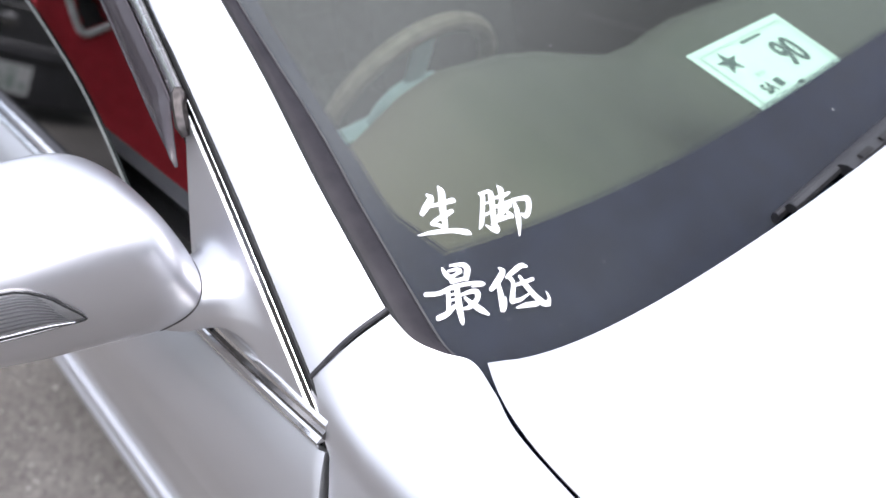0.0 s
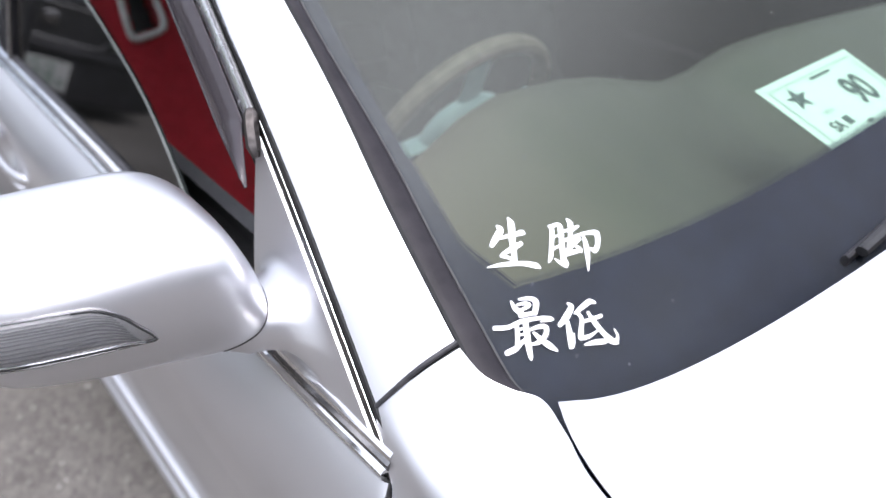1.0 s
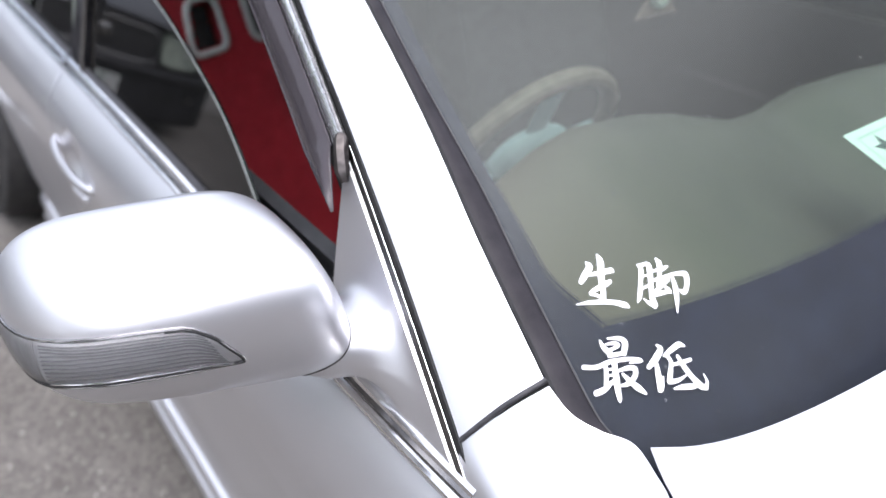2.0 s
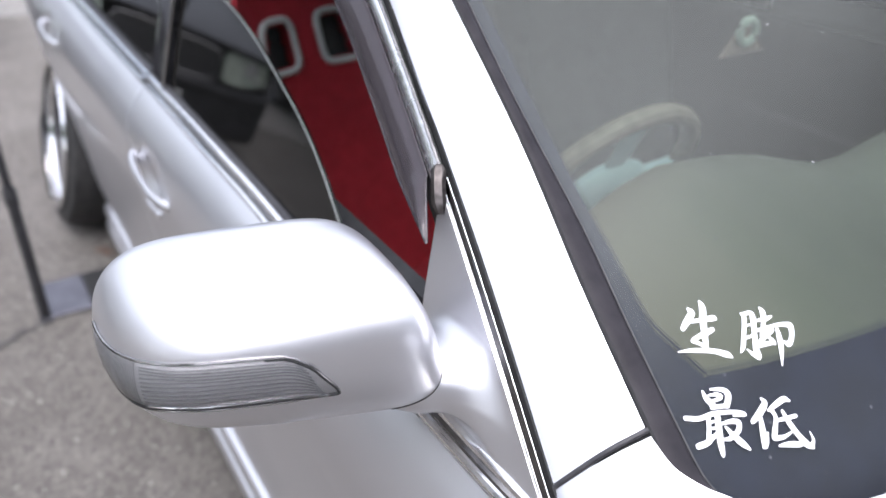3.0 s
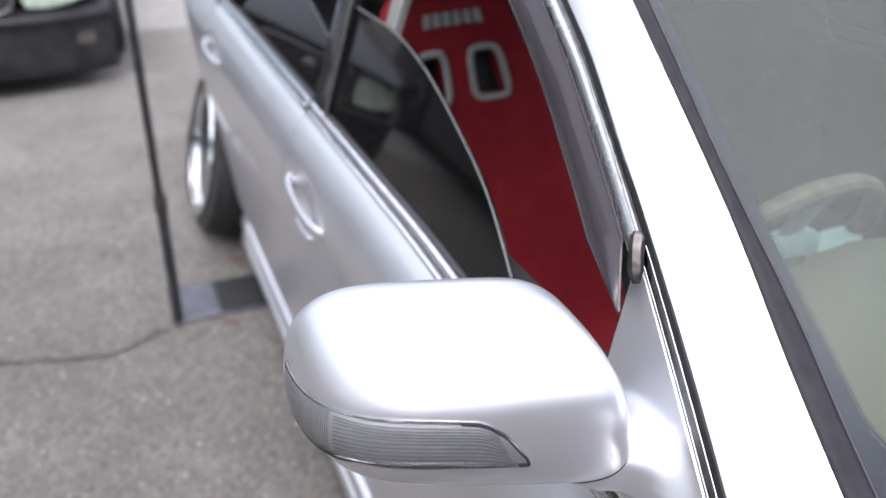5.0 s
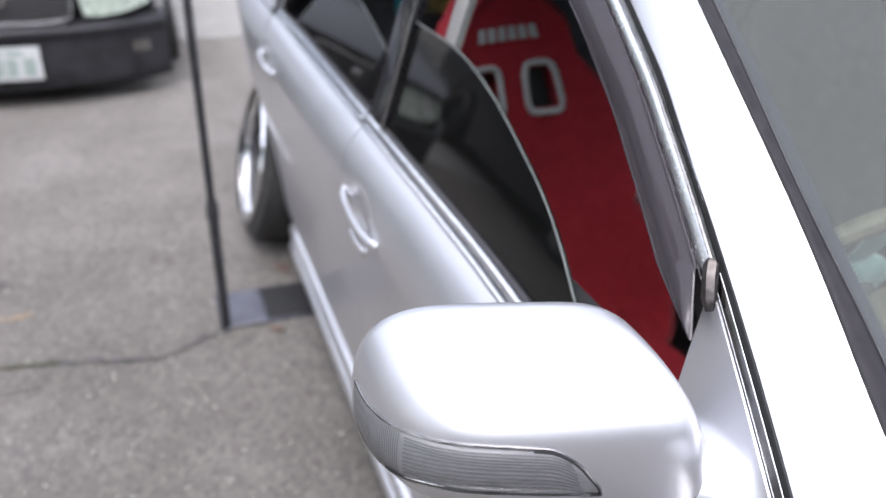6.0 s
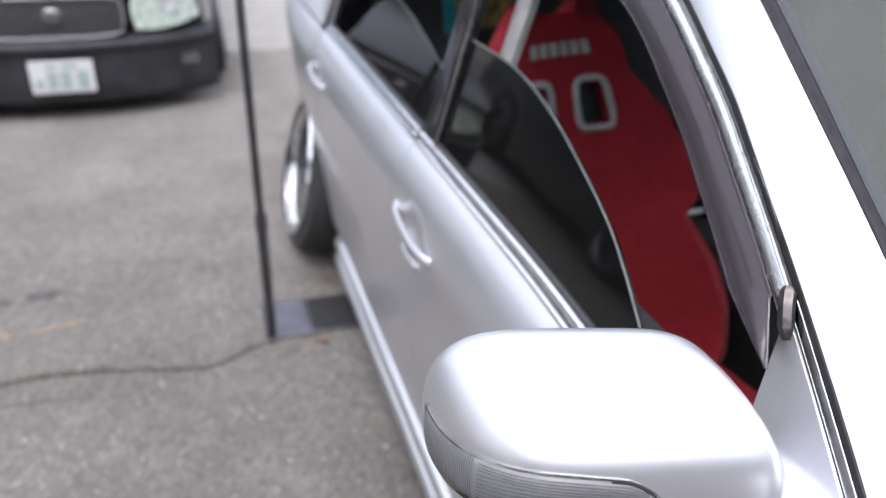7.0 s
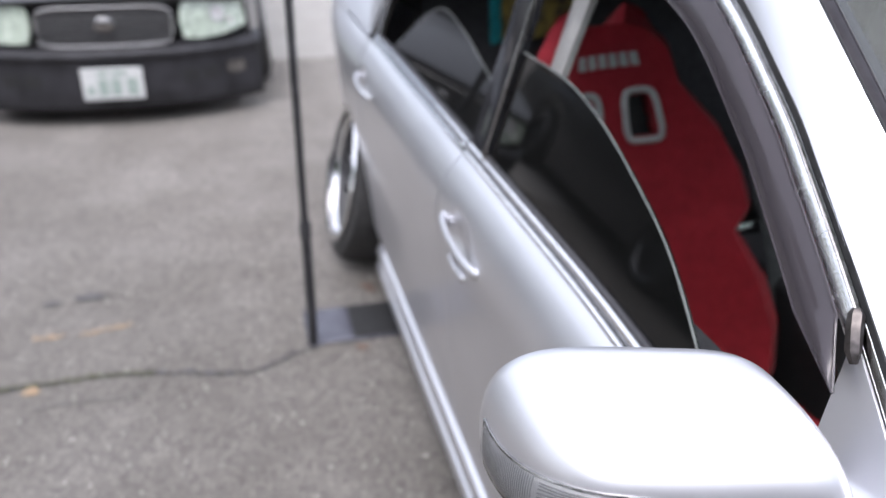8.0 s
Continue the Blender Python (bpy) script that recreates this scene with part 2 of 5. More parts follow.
def ground_material(name, low, high, dark):
    m = vary(material(name, high, 0.9), low, high, 120, 9.0, bump=0.7, bump_scale=200, spots=(2.6, 0.55, dark))
    n, l = m.node_tree.nodes, m.node_tree.links
    b = n["Principled BSDF"]
    src = b.inputs["Base Color"].links[0].from_socket
    at = n.new("ShaderNodeTexCoord")
    cells = n.new("ShaderNodeTexVoronoi")
    cells.inputs["Scale"].default_value = 70
    ramp = n.new("ShaderNodeValToRGB")
    ramp.color_ramp.elements[0].color, ramp.color_ramp.elements[1].color = (0.55, 0.54, 0.53, 1), (1.35, 1.33, 1.3, 1)
    mix = n.new("ShaderNodeMix")
    mix.data_type, mix.blend_type = "RGBA", "MULTIPLY"
    mix.inputs["Factor"].default_value = 0.75
    l.new(at.outputs["Object"], cells.inputs["Vector"])
    l.new(cells.outputs["Color"], ramp.inputs["Fac"])
    l.new(src, mix.inputs["A"])
    l.new(ramp.outputs["Color"], mix.inputs["B"])
    # pale dust lies thicker towards the pavement
    slope, pale_layer, veil = n.new("ShaderNodeVectorMath"), n.new("ShaderNodeMapRange"), n.new("ShaderNodeVectorMath")
    slope.operation = "DOT_PRODUCT"
    slope.inputs[1].default_value = (1.0, 1.0, 0.0)
    wide = n.new("ShaderNodeTexNoise")
    wide.inputs["Scale"].default_value = 0.8
    shift = n.new("ShaderNodeMath")
    shift.operation = "MULTIPLY_ADD"
    shift.inputs[1].default_value = 1.6
    pale_layer.inputs["From Min"].default_value, pale_layer.inputs["From Max"].default_value = 0.3, 3.3
    pale_layer.inputs["To Min"].default_value, pale_layer.inputs["To Max"].default_value = 0.80, 1.16
    veil.operation = "SCALE"
    l.new(at.outputs["Object"], slope.inputs[0])
    l.new(at.outputs["Object"], wide.inputs["Vector"])
    l.new(wide.outputs["Fac"], shift.inputs[0])
    l.new(slope.outputs["Value"], shift.inputs[2])
    l.new(shift.outputs[0], pale_layer.inputs["Value"])
    l.new(mix.outputs["Result"], veil.inputs[0])
    l.new(pale_layer.outputs["Result"], veil.inputs["Scale"])
    l.new(veil.outputs[0], b.inputs["Base Color"])
    return m


asphalt = ground_material("weathered_asphalt", (0.115, 0.107, 0.098), (0.24, 0.225, 0.206), (0.56, 0.545, 0.52))
concrete = ground_material("pale_concrete", (0.22, 0.213, 0.202), (0.31, 0.30, 0.285), (0.8, 0.79, 0.77))
crack_dirt = vary(material("mossy_crack", (0.05, 0.05, 0.035), 0.95), (0.035, 0.034, 0.025), (0.075, 0.075, 0.085), 30, bump=0.5)
faint_crack = vary(material("faint_crack", (0.11, 0.105, 0.10), 0.95), (0.085, 0.08, 0.075), (0.13, 0.124, 0.118), 30)
dirt_tan = vary(material("tan_dirt", (0.28, 0.19, 0.11), 0.95), (0.19, 0.165, 0.135), (0.29, 0.20, 0.12), 25, bump=0.3)
moss_green = vary(material("moss", (0.06, 0.07, 0.03), 0.95), (0.045, 0.052, 0.026), (0.085, 0.088, 0.045), 60, bump=0.6)
chip_pale = vary(material("pale_stone_chip", (0.36, 0.345, 0.32), 0.85), (0.24, 0.23, 0.21), (0.44, 0.42, 0.39), 9)
oil_stain = vary(material("oil_stain", (0.10, 0.097, 0.095), 0.8), (0.05, 0.048, 0.047), (0.085, 0.082, 0.08), 40)


# ---------------------------------------------------------------- mesh helpers
def finish(bm, smooth=True):
    bmesh.ops.remove_doubles(bm, verts=bm.verts, dist=1e-6)
    bmesh.ops.recalc_face_normals(bm, faces=bm.faces)
    for f in bm.faces:
        f.smooth = smooth
    return bm


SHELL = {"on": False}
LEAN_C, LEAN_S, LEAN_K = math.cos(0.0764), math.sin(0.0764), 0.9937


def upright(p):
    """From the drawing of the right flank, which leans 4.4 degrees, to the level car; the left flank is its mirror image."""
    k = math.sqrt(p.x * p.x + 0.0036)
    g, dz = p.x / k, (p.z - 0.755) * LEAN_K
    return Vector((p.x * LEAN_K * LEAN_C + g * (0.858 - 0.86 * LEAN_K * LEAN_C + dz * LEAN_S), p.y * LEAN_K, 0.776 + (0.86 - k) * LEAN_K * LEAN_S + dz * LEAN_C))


def part(name, bm, mat, parent, label="", thick=0.0, bevel=0.0, smooth=True, offset=-1.0, keep=False, sharp=35):
    """Links a bmesh as one mesh object under a thing or a part."""
    if not keep:
        finish(bm, smooth)
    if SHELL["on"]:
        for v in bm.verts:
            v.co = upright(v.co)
    me = bpy.data.meshes.new(name)
    bm.to_mesh(me)
    bm.free()
    me.materials.append(mat)
    if smooth and sharp:
        me.set_sharp_from_angle(angle=radians(sharp))
    ob = new(name, me)
    ob.parent = parent
    if label:
        tagged(ob, label)
    if thick:
        s = ob.modifiers.new("thickness", "SOLIDIFY")
        s.thickness, s.offset = thick, offset
    if bevel:
        v = ob.modifiers.new("edge", "BEVEL")
        v.width, v.segments, v.limit_method, v.angle_limit = bevel, 2, "ANGLE", radians(40)
    if thick and smooth and sharp and not bevel:
        ob.modifiers.new("crease", "EDGE_SPLIT").split_angle = radians(sharp)
    return ob


def thing(name, label, category, at=(0, 0, 0), group="", kind=""):
    ob = new(name)
    ob.location = at
    return tagged(ob, label, category, group, kind)


def grid(fn, nu, nv, us=(0, 1), vs=(0, 1)):
    bm = bmesh.new()
    rows = []
    for i in range(nu + 1):
        u = us[0] + (us[1] - us[0]) * i / nu
        rows.append([bm.verts.new(fn(u, vs[0] + (vs[1] - vs[0]) * j / nv)) for j in range(nv + 1)])
    for i in range(nu):
        for j in range(nv):
            bm.faces.new((rows[i][j], rows[i + 1][j], rows[i + 1][j + 1], rows[i][j + 1]))
    return bm


def box(lo, hi, bm=None, m=None):
    bm = bm or bmesh.new()
    made = bmesh.ops.create_cube(bm, size=1.0)["verts"]
    for v in made:
        v.co = Vector([(lo[k] + hi[k]) / 2 + v.co[k] * (hi[k] - lo[k]) for k in range(3)])
        if m:
            v.co = m @ v.co
    return bm


def tube(points, r, sides=10, bm=None, taper=None, close=False):
    """A round bar along points; r may be (across, up) for an oval one."""
    bm = bm or bmesh.new()
    pts = [Vector(p) for p in points]
    rings = []
    n = len(pts)
    for i, p in enumerate(pts):
        if close:
            d = (pts[(i + 1) % n] - pts[i - 1]).normalized()
        else:
            d = (pts[min(i + 1, n - 1)] - pts[max(i - 1, 0)]).normalized()
        a = d.cross(Vector((0, 0, 1)) if abs(d.z) < 0.95 else Vector((1, 0, 0))).normalized()
        b = a.cross(d)
        k = taper[i] if taper else 1.0
        rx, ry = (r if isinstance(r, tuple) else (r, r))
        rings.append([bm.verts.new(p + a * math.cos(2 * math.pi * s / sides) * rx * k + b * math.sin(2 * math.pi * s / sides) * ry * k) for s in range(sides)])
    for i in range(n if close else n - 1):
        A, B = rings[i], rings[(i + 1) % n]
        for s in range(sides):
            bm.faces.new((A[s], A[(s + 1) % sides], B[(s + 1) % sides], B[s]))
    if not close:
        bm.faces.new(rings[0])
        bm.faces.new(rings[-1])
    return bm


def spline(pts, n):
    """n + 1 points on a smooth curve through pts."""
    P = [Vector(p) for p in pts]
    out = []
    for k in range(n + 1):
        s = k / n * (len(P) - 1)
        i = min(int(s), len(P) - 2)
        t = s - i
        p1, p2 = P[i], P[i + 1]
        p0, p3 = (P[i - 1] if i else 2 * p1 - p2), (P[i + 2] if i + 2 < len(P) else 2 * p2 - p1)
        out.append(0.5 * (2 * p1 + (p2 - p0) * t + (2 * p0 - 5 * p1 + 4 * p2 - p3) * t * t + (3 * p1 - p0 - 3 * p2 + p3) * t ** 3))
    return out


def along(pts, s):
    """The point at share s of the curve through pts."""
    i = min(int(s * 64), 63)
    tab = spline(pts, 64)
    return tab[i].lerp(tab[i + 1], s * 64 - i)


def curve_of(pts, n=64):
    tab = spline(pts, n)

    def f(s):
        s = min(max(s, 0), 1) * n
        i = min(int(s), n - 1)
        return tab[i].lerp(tab[i + 1], s - i)
    return f


def lathe(profile, steps, m=None, bm=None):
    """Profile of (radius, along) turned round the local x axis."""
    bm = bm or bmesh.new()
    rings = []
    for k in range(steps):
        a = 2 * math.pi * k / steps
        ring = []
        for r, x in profile:
            p = Vector((x, r * math.cos(a), r * math.sin(a)))
            ring.append(bm.verts.new(m @ p if m else p))
        rings.append(ring)
    for k in range(steps):
        A, B = rings[k], rings[(k + 1) % steps]
        for j in range(len(profile) - 1):
            bm.faces.new((A[j], A[j + 1], B[j + 1], B[j]))
    return bm


def strip(fa, fb, n, rise=0.0, m=1):
    """A band between two curves, bowed outwards by rise along its own normal."""
    def f(u, v):
        a, b = fa(u), fb(u)
        p = a.lerp(b, v)
        if rise:
            e = 0.01
            d = fa(min(u + e, 1)) - fa(max(u - e, 0))
            nrm = (b - a).cross(d).normalized()
            if nrm.z < 0:
                nrm = -nrm
            p = p + nrm * rise * 4 * v * (1 - v)
        return p
    return grid(f, n, m)


def flat_text(text, size, offset=0.0, shear=0.0):
    """The letters as a flat mesh, centred, as tall as size."""
    cu = bpy.data.curves.new("letters", "FONT")
    cu.body, cu.size, cu.align_x, cu.align_y, cu.offset, cu.shear = text, 1.0, "CENTER", "CENTER", offset, shear
    ob = bpy.data.objects.new("letters", cu)
    scene.collection.objects.link(ob)
    dg = bpy.context.evaluated_depsgraph_get()
    me = bpy.data.meshes.new_from_object(ob.evaluated_get(dg))
    bpy.data.objects.remove(ob)
    bm = bmesh.new()
    bm.from_mesh(me)
    xs, ys = [v.co.x for v in bm.verts], [v.co.y for v in bm.verts]
    cx, cy, h = (min(xs) + max(xs)) / 2, (min(ys) + max(ys)) / 2, max(max(ys) - min(ys), 1e-3)
    for v in bm.verts:
        v.co = Vector(((v.co.x - cx) / h * size, (v.co.y - cy) / h * size, 0))
    return bm


# ---------------------------------------------------------------- ground
asphalt_bm = bmesh.new()
bmesh.ops.create_grid(asphalt_bm, x_segments=60, y_segments=60, size=150)
ground = tagged(part("ground", asphalt_bm, asphalt, None, smooth=False), "weathered grey asphalt with fine aggregate and stains", "ground", kind="structure")
slab = part("pavement", box((-9, 5.40, -0.05), (9, 14, 0.012)), concrete, None, smooth=False, bevel=0.006)
tagged(slab, "pale concrete pavement meeting the asphalt", "pavement", kind="structure")


def ribbon(pts, width, n, wander, z=0.004, seed=3):
    rnd = random.Random(seed)
    line = spline(pts, n)
    bm = bmesh.new()
    last = None
    for i, p in enumerate(line):
        q = line[min(i + 1, n)] - line[max(i - 1, 0)]
        side = Vector((-q.y, q.x, 0)).normalized()
        p = p + side * rnd.uniform(-wander, wander)
        w = width * rnd.uniform(0.35, 1.2) / 2
        pair = [bm.verts.new((*(p + side * w).xy, z)), bm.verts.new((*(p - side * w).xy, z))]
        if last:
            bm.faces.new((last[0], last[1], pair[1], pair[0]))
        last = pair
    return bm


def blot(x, y, rx, ry, seed, z=0.005, n=26):
    rnd = random.Random(seed)
    bm = bmesh.new()
    ring = []
    for k in range(n):
        a = 2 * math.pi * k / n
        s = rnd.uniform(0.75, 1.1)
        ring.append(bm.verts.new((x + rx * s * math.cos(a), y + ry * s * math.sin(a), z)))
    bm.faces.new(ring)
    return bm


crack = part("crack", ribbon([(-4.4, 2.2, 0), (-3.0, 1.82, 0), (-2.3, 1.70, 0), (-1.906, 1.684, 0), (-1.76, 1.687, 0), (-1.614, 1.69, 0), (-1.41, 1.652, 0), (-1.239, 1.616, 0), (-1.15, 1.65, 0), (-1.07, 1.694, 0), (-0.85, 1.72, 0)], 0.017, 170, 0.010), crack_dirt, ground, "mossy dark crack")
part("crack", ribbon([(-1.80, 1.575, 0), (-1.70, 1.58, 0), (-1.60, 1.572, 0), (-1.52, 1.585, 0)], 0.009, 40, 0.006, seed=9), faint_crack, ground, "faint hairline crack")
part("dirt_streak", ribbon([(-1.87, 1.936, 0), (-1.82, 1.937, 0), (-1.78, 1.934, 0)], 0.020, 30, 0.010, seed=5), dirt_tan, ground, "tan dirt washed into a line")
part("dirt_streak", ribbon([(-1.735, 1.932, 0), (-1.66, 1.950, 0), (-1.58, 1.965, 0)], 0.022, 40, 0.012, seed=8), dirt_tan, ground, "tan dirt washed into a line")
part("dirt_streak", blot(-1.822, 1.660, 0.026, 0.020, 4), dirt_tan, ground, "tan dirt on the crack")
part("moss_tuft", ribbon([(-1.92, 1.684, 0), (-1.80, 1.687, 0), (-1.62, 1.690, 0), (-1.50, 1.672, 0)], 0.013, 70, 0.007, z=0.0065, seed=6), moss_green, ground, "green moss in the crack")
chips, chip_rnd = bmesh.new(), random.Random(31)
for _ in range(900):
    cx, cy, cr = chip_rnd.uniform(-2.3, -0.7), chip_rnd.uniform(-0.2, 2.4), chip_rnd.uniform(0.002, 0.0055)
    ring = [chips.verts.new((cx + cr * chip_rnd.uniform(0.7, 1.2) * math.cos(k * math.pi / 3), cy + cr * chip_rnd.uniform(0.6, 1.1) * math.sin(k * math.pi / 3), 0.0)) for k in range(6)]
    crown_of = chips.verts.new((cx, cy, cr * 0.5))
    for k in range(6):
        chips.faces.new((ring[k], ring[(k + 1) % 6], crown_of))
tagged(part("pale_aggregate", chips, chip_pale, ground, "pale stone chips in the asphalt", smooth=False), kind="stuff")
part("stain", blot(-1.736, 2.165, 0.055, 0.028, 1), oil_stain, ground, "dark oil stain")
part("stain", blot(-1.85, 2.145, 0.03, 0.02, 2), oil_stain, ground, "dark oil stain")


# ---------------------------------------------------------------- the silver sedan: shapes
WS_SLOPE = 0.663


def gz(x, y):
    """Height of the windscreen over (x, y)."""
    return 0.912 + WS_SLOPE * (y + 0.13) - 0.03 * (x * x - 0.4225)


def on_glass(x, y, lift=0.0):
    return Vector((x, y - lift * 0.55, gz(x, y) + lift * 0.83))


def side_x(z):
    """The greenhouse side, leaning in."""
    return -0.787 + 0.35 * (z - 0.848)


PROFILE = spline([(-0.800, 0.842, 0), (-0.817, 0.827, 0), (-0.835, 0.803, 0), (-0.8475, 0.775, 0), (-0.8535, 0.748, 0), (-0.8545, 0.715, 0), (-0.853, 0.64, 0), (-0.850, 0.54, 0), (-0.848, 0.42, 0), (-0.844, 0.30, 0), (-0.838, 0.20, 0), (-0.80, 0.12, 0)], 140)
PROF_Z = np.array([p.y for p in PROFILE])[::-1]
PROF_X = np.array([p.x for p in PROFILE])[::-1]
REAR_Y, FRONT_Y, ARCH_R, ARCH_Z = 2.31, -0.50, 0.305, 0.238


def inset(y):
    if y < -0.3:
        return 0.10 * ((-0.3 - y) / 1.15) ** 2
    return 0.11 * ((y - 2.2) / 1.05) ** 2 if y > 2.2 else 0.0


def body_x(y, z):
    tuck = 0.015 * min(max((0.25 - y) / 0.408, 0), max(0, (y + 0.5) / 0.342), 1) * min(max((z - 0.66) / 0.14, 0), 1)
    return float(np.interp(z, PROF_Z, PROF_X)) + inset(y) + tuck


def belt_z(y):
    s = min(max((y + 0.1) / 0.6, 0), 1)
    return 0.830 + 0.012 * s * s * (3 - 2 * s) - 0.02 * max(0, y - 1.6) ** 2


def low_z(y, yw):
    d = abs(y - yw)
    return max(0.205, ARCH_Z + math.sqrt(ARCH_R ** 2 - d * d)) if d < ARCH_R else 0.205


def flip(fn, s):
    """The same shape for the other flank of the car."""
    def f(*a):
        p = Vector(fn(*a))
        return Vector((p.x * s, p.y, p.z))
    return f


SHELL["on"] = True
car = thing("silver_sedan", "low silver metallic sedan parked on asphalt with open driver window", "car")


# ---------------------------------------------------------------- flanks
def door_skin(y0, y1, yw, bowl, front_slant):
    def f(u, v):
        y = y0 + (y1 - y0) * u
        zt = belt_z(y)
        z = zt + (low_z(y, yw) - zt) * v
        yy = y - (front_slant * min(max(zt - z, 0), 0.08) * (1 - u) if front_slant else 0)
        x = body_x(yy, z)
        cup = math.exp(-(((y - bowl) / 0.056) ** 2 + ((z - 0.752) / 0.048) ** 2) ** 3)
        x += (max(x, body_x(yy, 0.75) + 0.016 - 0.12 * (z - 0.752)) - x) * cup
        edge = min(u * (y1 - y0), (1 - u) * (y1 - y0)) / 0.006
        if edge < 1:
            x += 0.0018 * (1 - edge) ** 2
        return Vector((x, yy, z))
    return f


def grab(y_front, s):
    """A pull handle: flattened bar on two feet."""
    pts = [(-0.836, y_front - 0.002, 0.738), (-0.856, y_front + 0.010, 0.740), (-0.866, y_front + 0.05, 0.743), (-0.868, y_front + 0.10, 0.746), (-0.866, y_front + 0.16, 0.748), (-0.858, y_front + 0.205, 0.750), (-0.838, y_front + 0.222, 0.750)]
    bm = tube([Vector((p.x * s, p.y, p.z)) for p in spline(pts, 28)], (0.0065, 0.0095), 14)
    return bm


for s in (1, -1):
    door = part("front_door", grid(flip(door_skin(-0.155, 0.9635, 99, 0.822, 0.5), s), 230, 110), silver, car, "silver front door skin", thick=0.012, offset=-1.0)
    part("door_handle", grab(0.700, s), silver, door, "silver painted pull handle")
    part("lock_cap", tube([(s * -0.848, 0.785, 0.687), (s * -0.858, 0.792, 0.687), (s * -0.861, 0.83, 0.686), (s * -0.859, 0.872, 0.685), (s * -0.849, 0.880, 0.685)], (0.004, 0.008), 12), silver, door, "silver lock cap")
    rear = part("rear_door", grid(flip(door_skin(0.967, 1.93, REAR_Y, 1.832, 0), s), 200, 100), silver, car, "silver rear door skin", thick=0.012)
    part("door_handle", grab(1.700, s), silver, rear, "silver painted pull handle")

    def quarter(u, v):
        y = 1.936 + (3.16 - 1.936) * u
        zt = belt_z(y) + 0.02 * u
        z = zt + (low_z(y, REAR_Y) - zt) * v
        return Vector((body_x(y, z) + 0.10 * max(0, u - 0.9) ** 2 * 20, y, z))
    part("rear_fender", grid(flip(quarter, s), 80, 30), silver, car, "silver rear fender over the wheel", thick=0.004)

    def skirt(u, v):
        y = -0.18 + 2.09 * u
        sec = [(-0.815, 0.218), (-0.838, 0.202), (-0.850, 0.196), (-0.855, 0.175), (-0.8535, 0.158), (-0.847, 0.152), (-0.849, 0.146), (-0.860, 0.138), (-0.862, 0.11), (-0.856, 0.086), (-0.849, 0.078), (-0.79, 0.074)]
        k = v * (len(sec) - 1)
        i = min(int(k), len(sec) - 2)
        x, z = (sec[i][j] + (sec[i + 1][j] - sec[i][j]) * (k - i) for j in (0, 1))
        return Vector((x, y, z))
    part("side_skirt", grid(flip(skirt, s), 30, 44), silver, car, "silver side skirt close to the ground", thick=0.01, sharp=0)

# front fenders
INNER = curve_of([(-0.717, -0.147, 0.9055), (-0.7145, -0.168, 0.893), (-0.705, -0.188, 0.886), (-0.694, -0.208, 0.8825), (-0.702, -0.238, 0.880), (-0.7178, -0.285, 0.877), (-0.7285, -0.40, 0.869), (-0.722, -0.62, 0.848), (-0.705, -0.92, 0.80), (-0.67, -1.2, 0.735), (-0.64, -1.36, 0.685)])
SHOULDER = curve_of([(-0.7787, -0.1217, 0.8637), (-0.7792, -0.140, 0.861), (-0.781, -0.16, 0.857), (-0.783, -0.185, 0.853), (-0.785, -0.215, 0.850), (-0.788, -0.28, 0.847), (-0.790, -0.40, 0.842), (-0.786, -0.62, 0.823), (-0.765, -0.92, 0.778), (-0.725, -1.2, 0.715), (-0.69, -1.36, 0.668)])
EDGE = curve_of([(-0.7965, -0.1585, 0.826), (-0.797, -0.175, 0.824), (-0.797, -0.195, 0.822), (-0.7975, -0.215, 0.820), (-0.798, -0.24, 0.819), (-0.800, -0.30, 0.817), (-0.804, -0.42, 0.812), (-0.802, -0.63, 0.795), (-0.780, -0.93, 0.755), (-0.738, -1.2, 0.695), (-0.70, -1.36, 0.65)])


def fender(u, v):
    a, b, c = INNER(u), SHOULDER(u), EDGE(u)
    if v <= 0.5:
        mid = a.lerp(b, 0.5) + Vector((0, 0, 0.0045))
        return along([a, mid, b, c], v / 0.5)
    k = (v - 0.5) / 0.5
    z = c.z + (low_z(c.y, FRONT_Y) - c.z) * k
    y = c.y - 0.5 * min(c.z - z, 0.08) * (1 - u)
    x = min(body_x(y, z), c.x if z > c.z - 0.02 else -0.3)
    return Vector((c.x + (body_x(y, z) - c.x) * (1 - math.exp(-22 * k)), y, z))


for s in (1, -1):
    part("front_fender", grid(flip(fender, s), 64, 40), silver, car, "silver front fender", thick=0.004)


# bonnet
def hood_z(x, y):
    d = -0.22 - y
    return 0.8845 + 0.03 * (1 - (x / 0.69) ** 2) - 0.02 * d - 0.10 * d * d


def hood_edge(x):
    q = min(abs(x) / 0.69, 1)
    return -0.3035 + 0.065 * q ** 3 + 0.022 * q ** 14


def hood_half(y):
    d = max(0.0, -0.217 - y)
    return 0.6883 + 0.0404 * (1 - math.exp(-d / 0.06)) - 0.09 * max(0, d - 0.25) ** 2


def hood(u, v):
    q = 2 * u - 1
    x0 = q * 0.690
    y = hood_edge(x0) + (-1.34 - hood_edge(x0)) * v
    x = q * (hood_half(y) - 0.0005)
    e = min(1.0, (1 - abs(q)) * 0.69 / 0.008)
    return Vector((x, y, hood_z(x, y) - 0.002 * (1 - e) ** 2))


bonnet_panel = part("bonnet", grid(hood, 120, 90), silver, car, "silver bonnet", thick=0.003)


def seal(u, v):
    x = 1.36 * u - 0.68
    y = hood_edge(x) - 0.007 - 0.004 * v
    return Vector((x, y, hood_z(x, y) - 0.004 + (gz(x, y) + 0.002 - hood_z(x, y) + 0.004) * v))


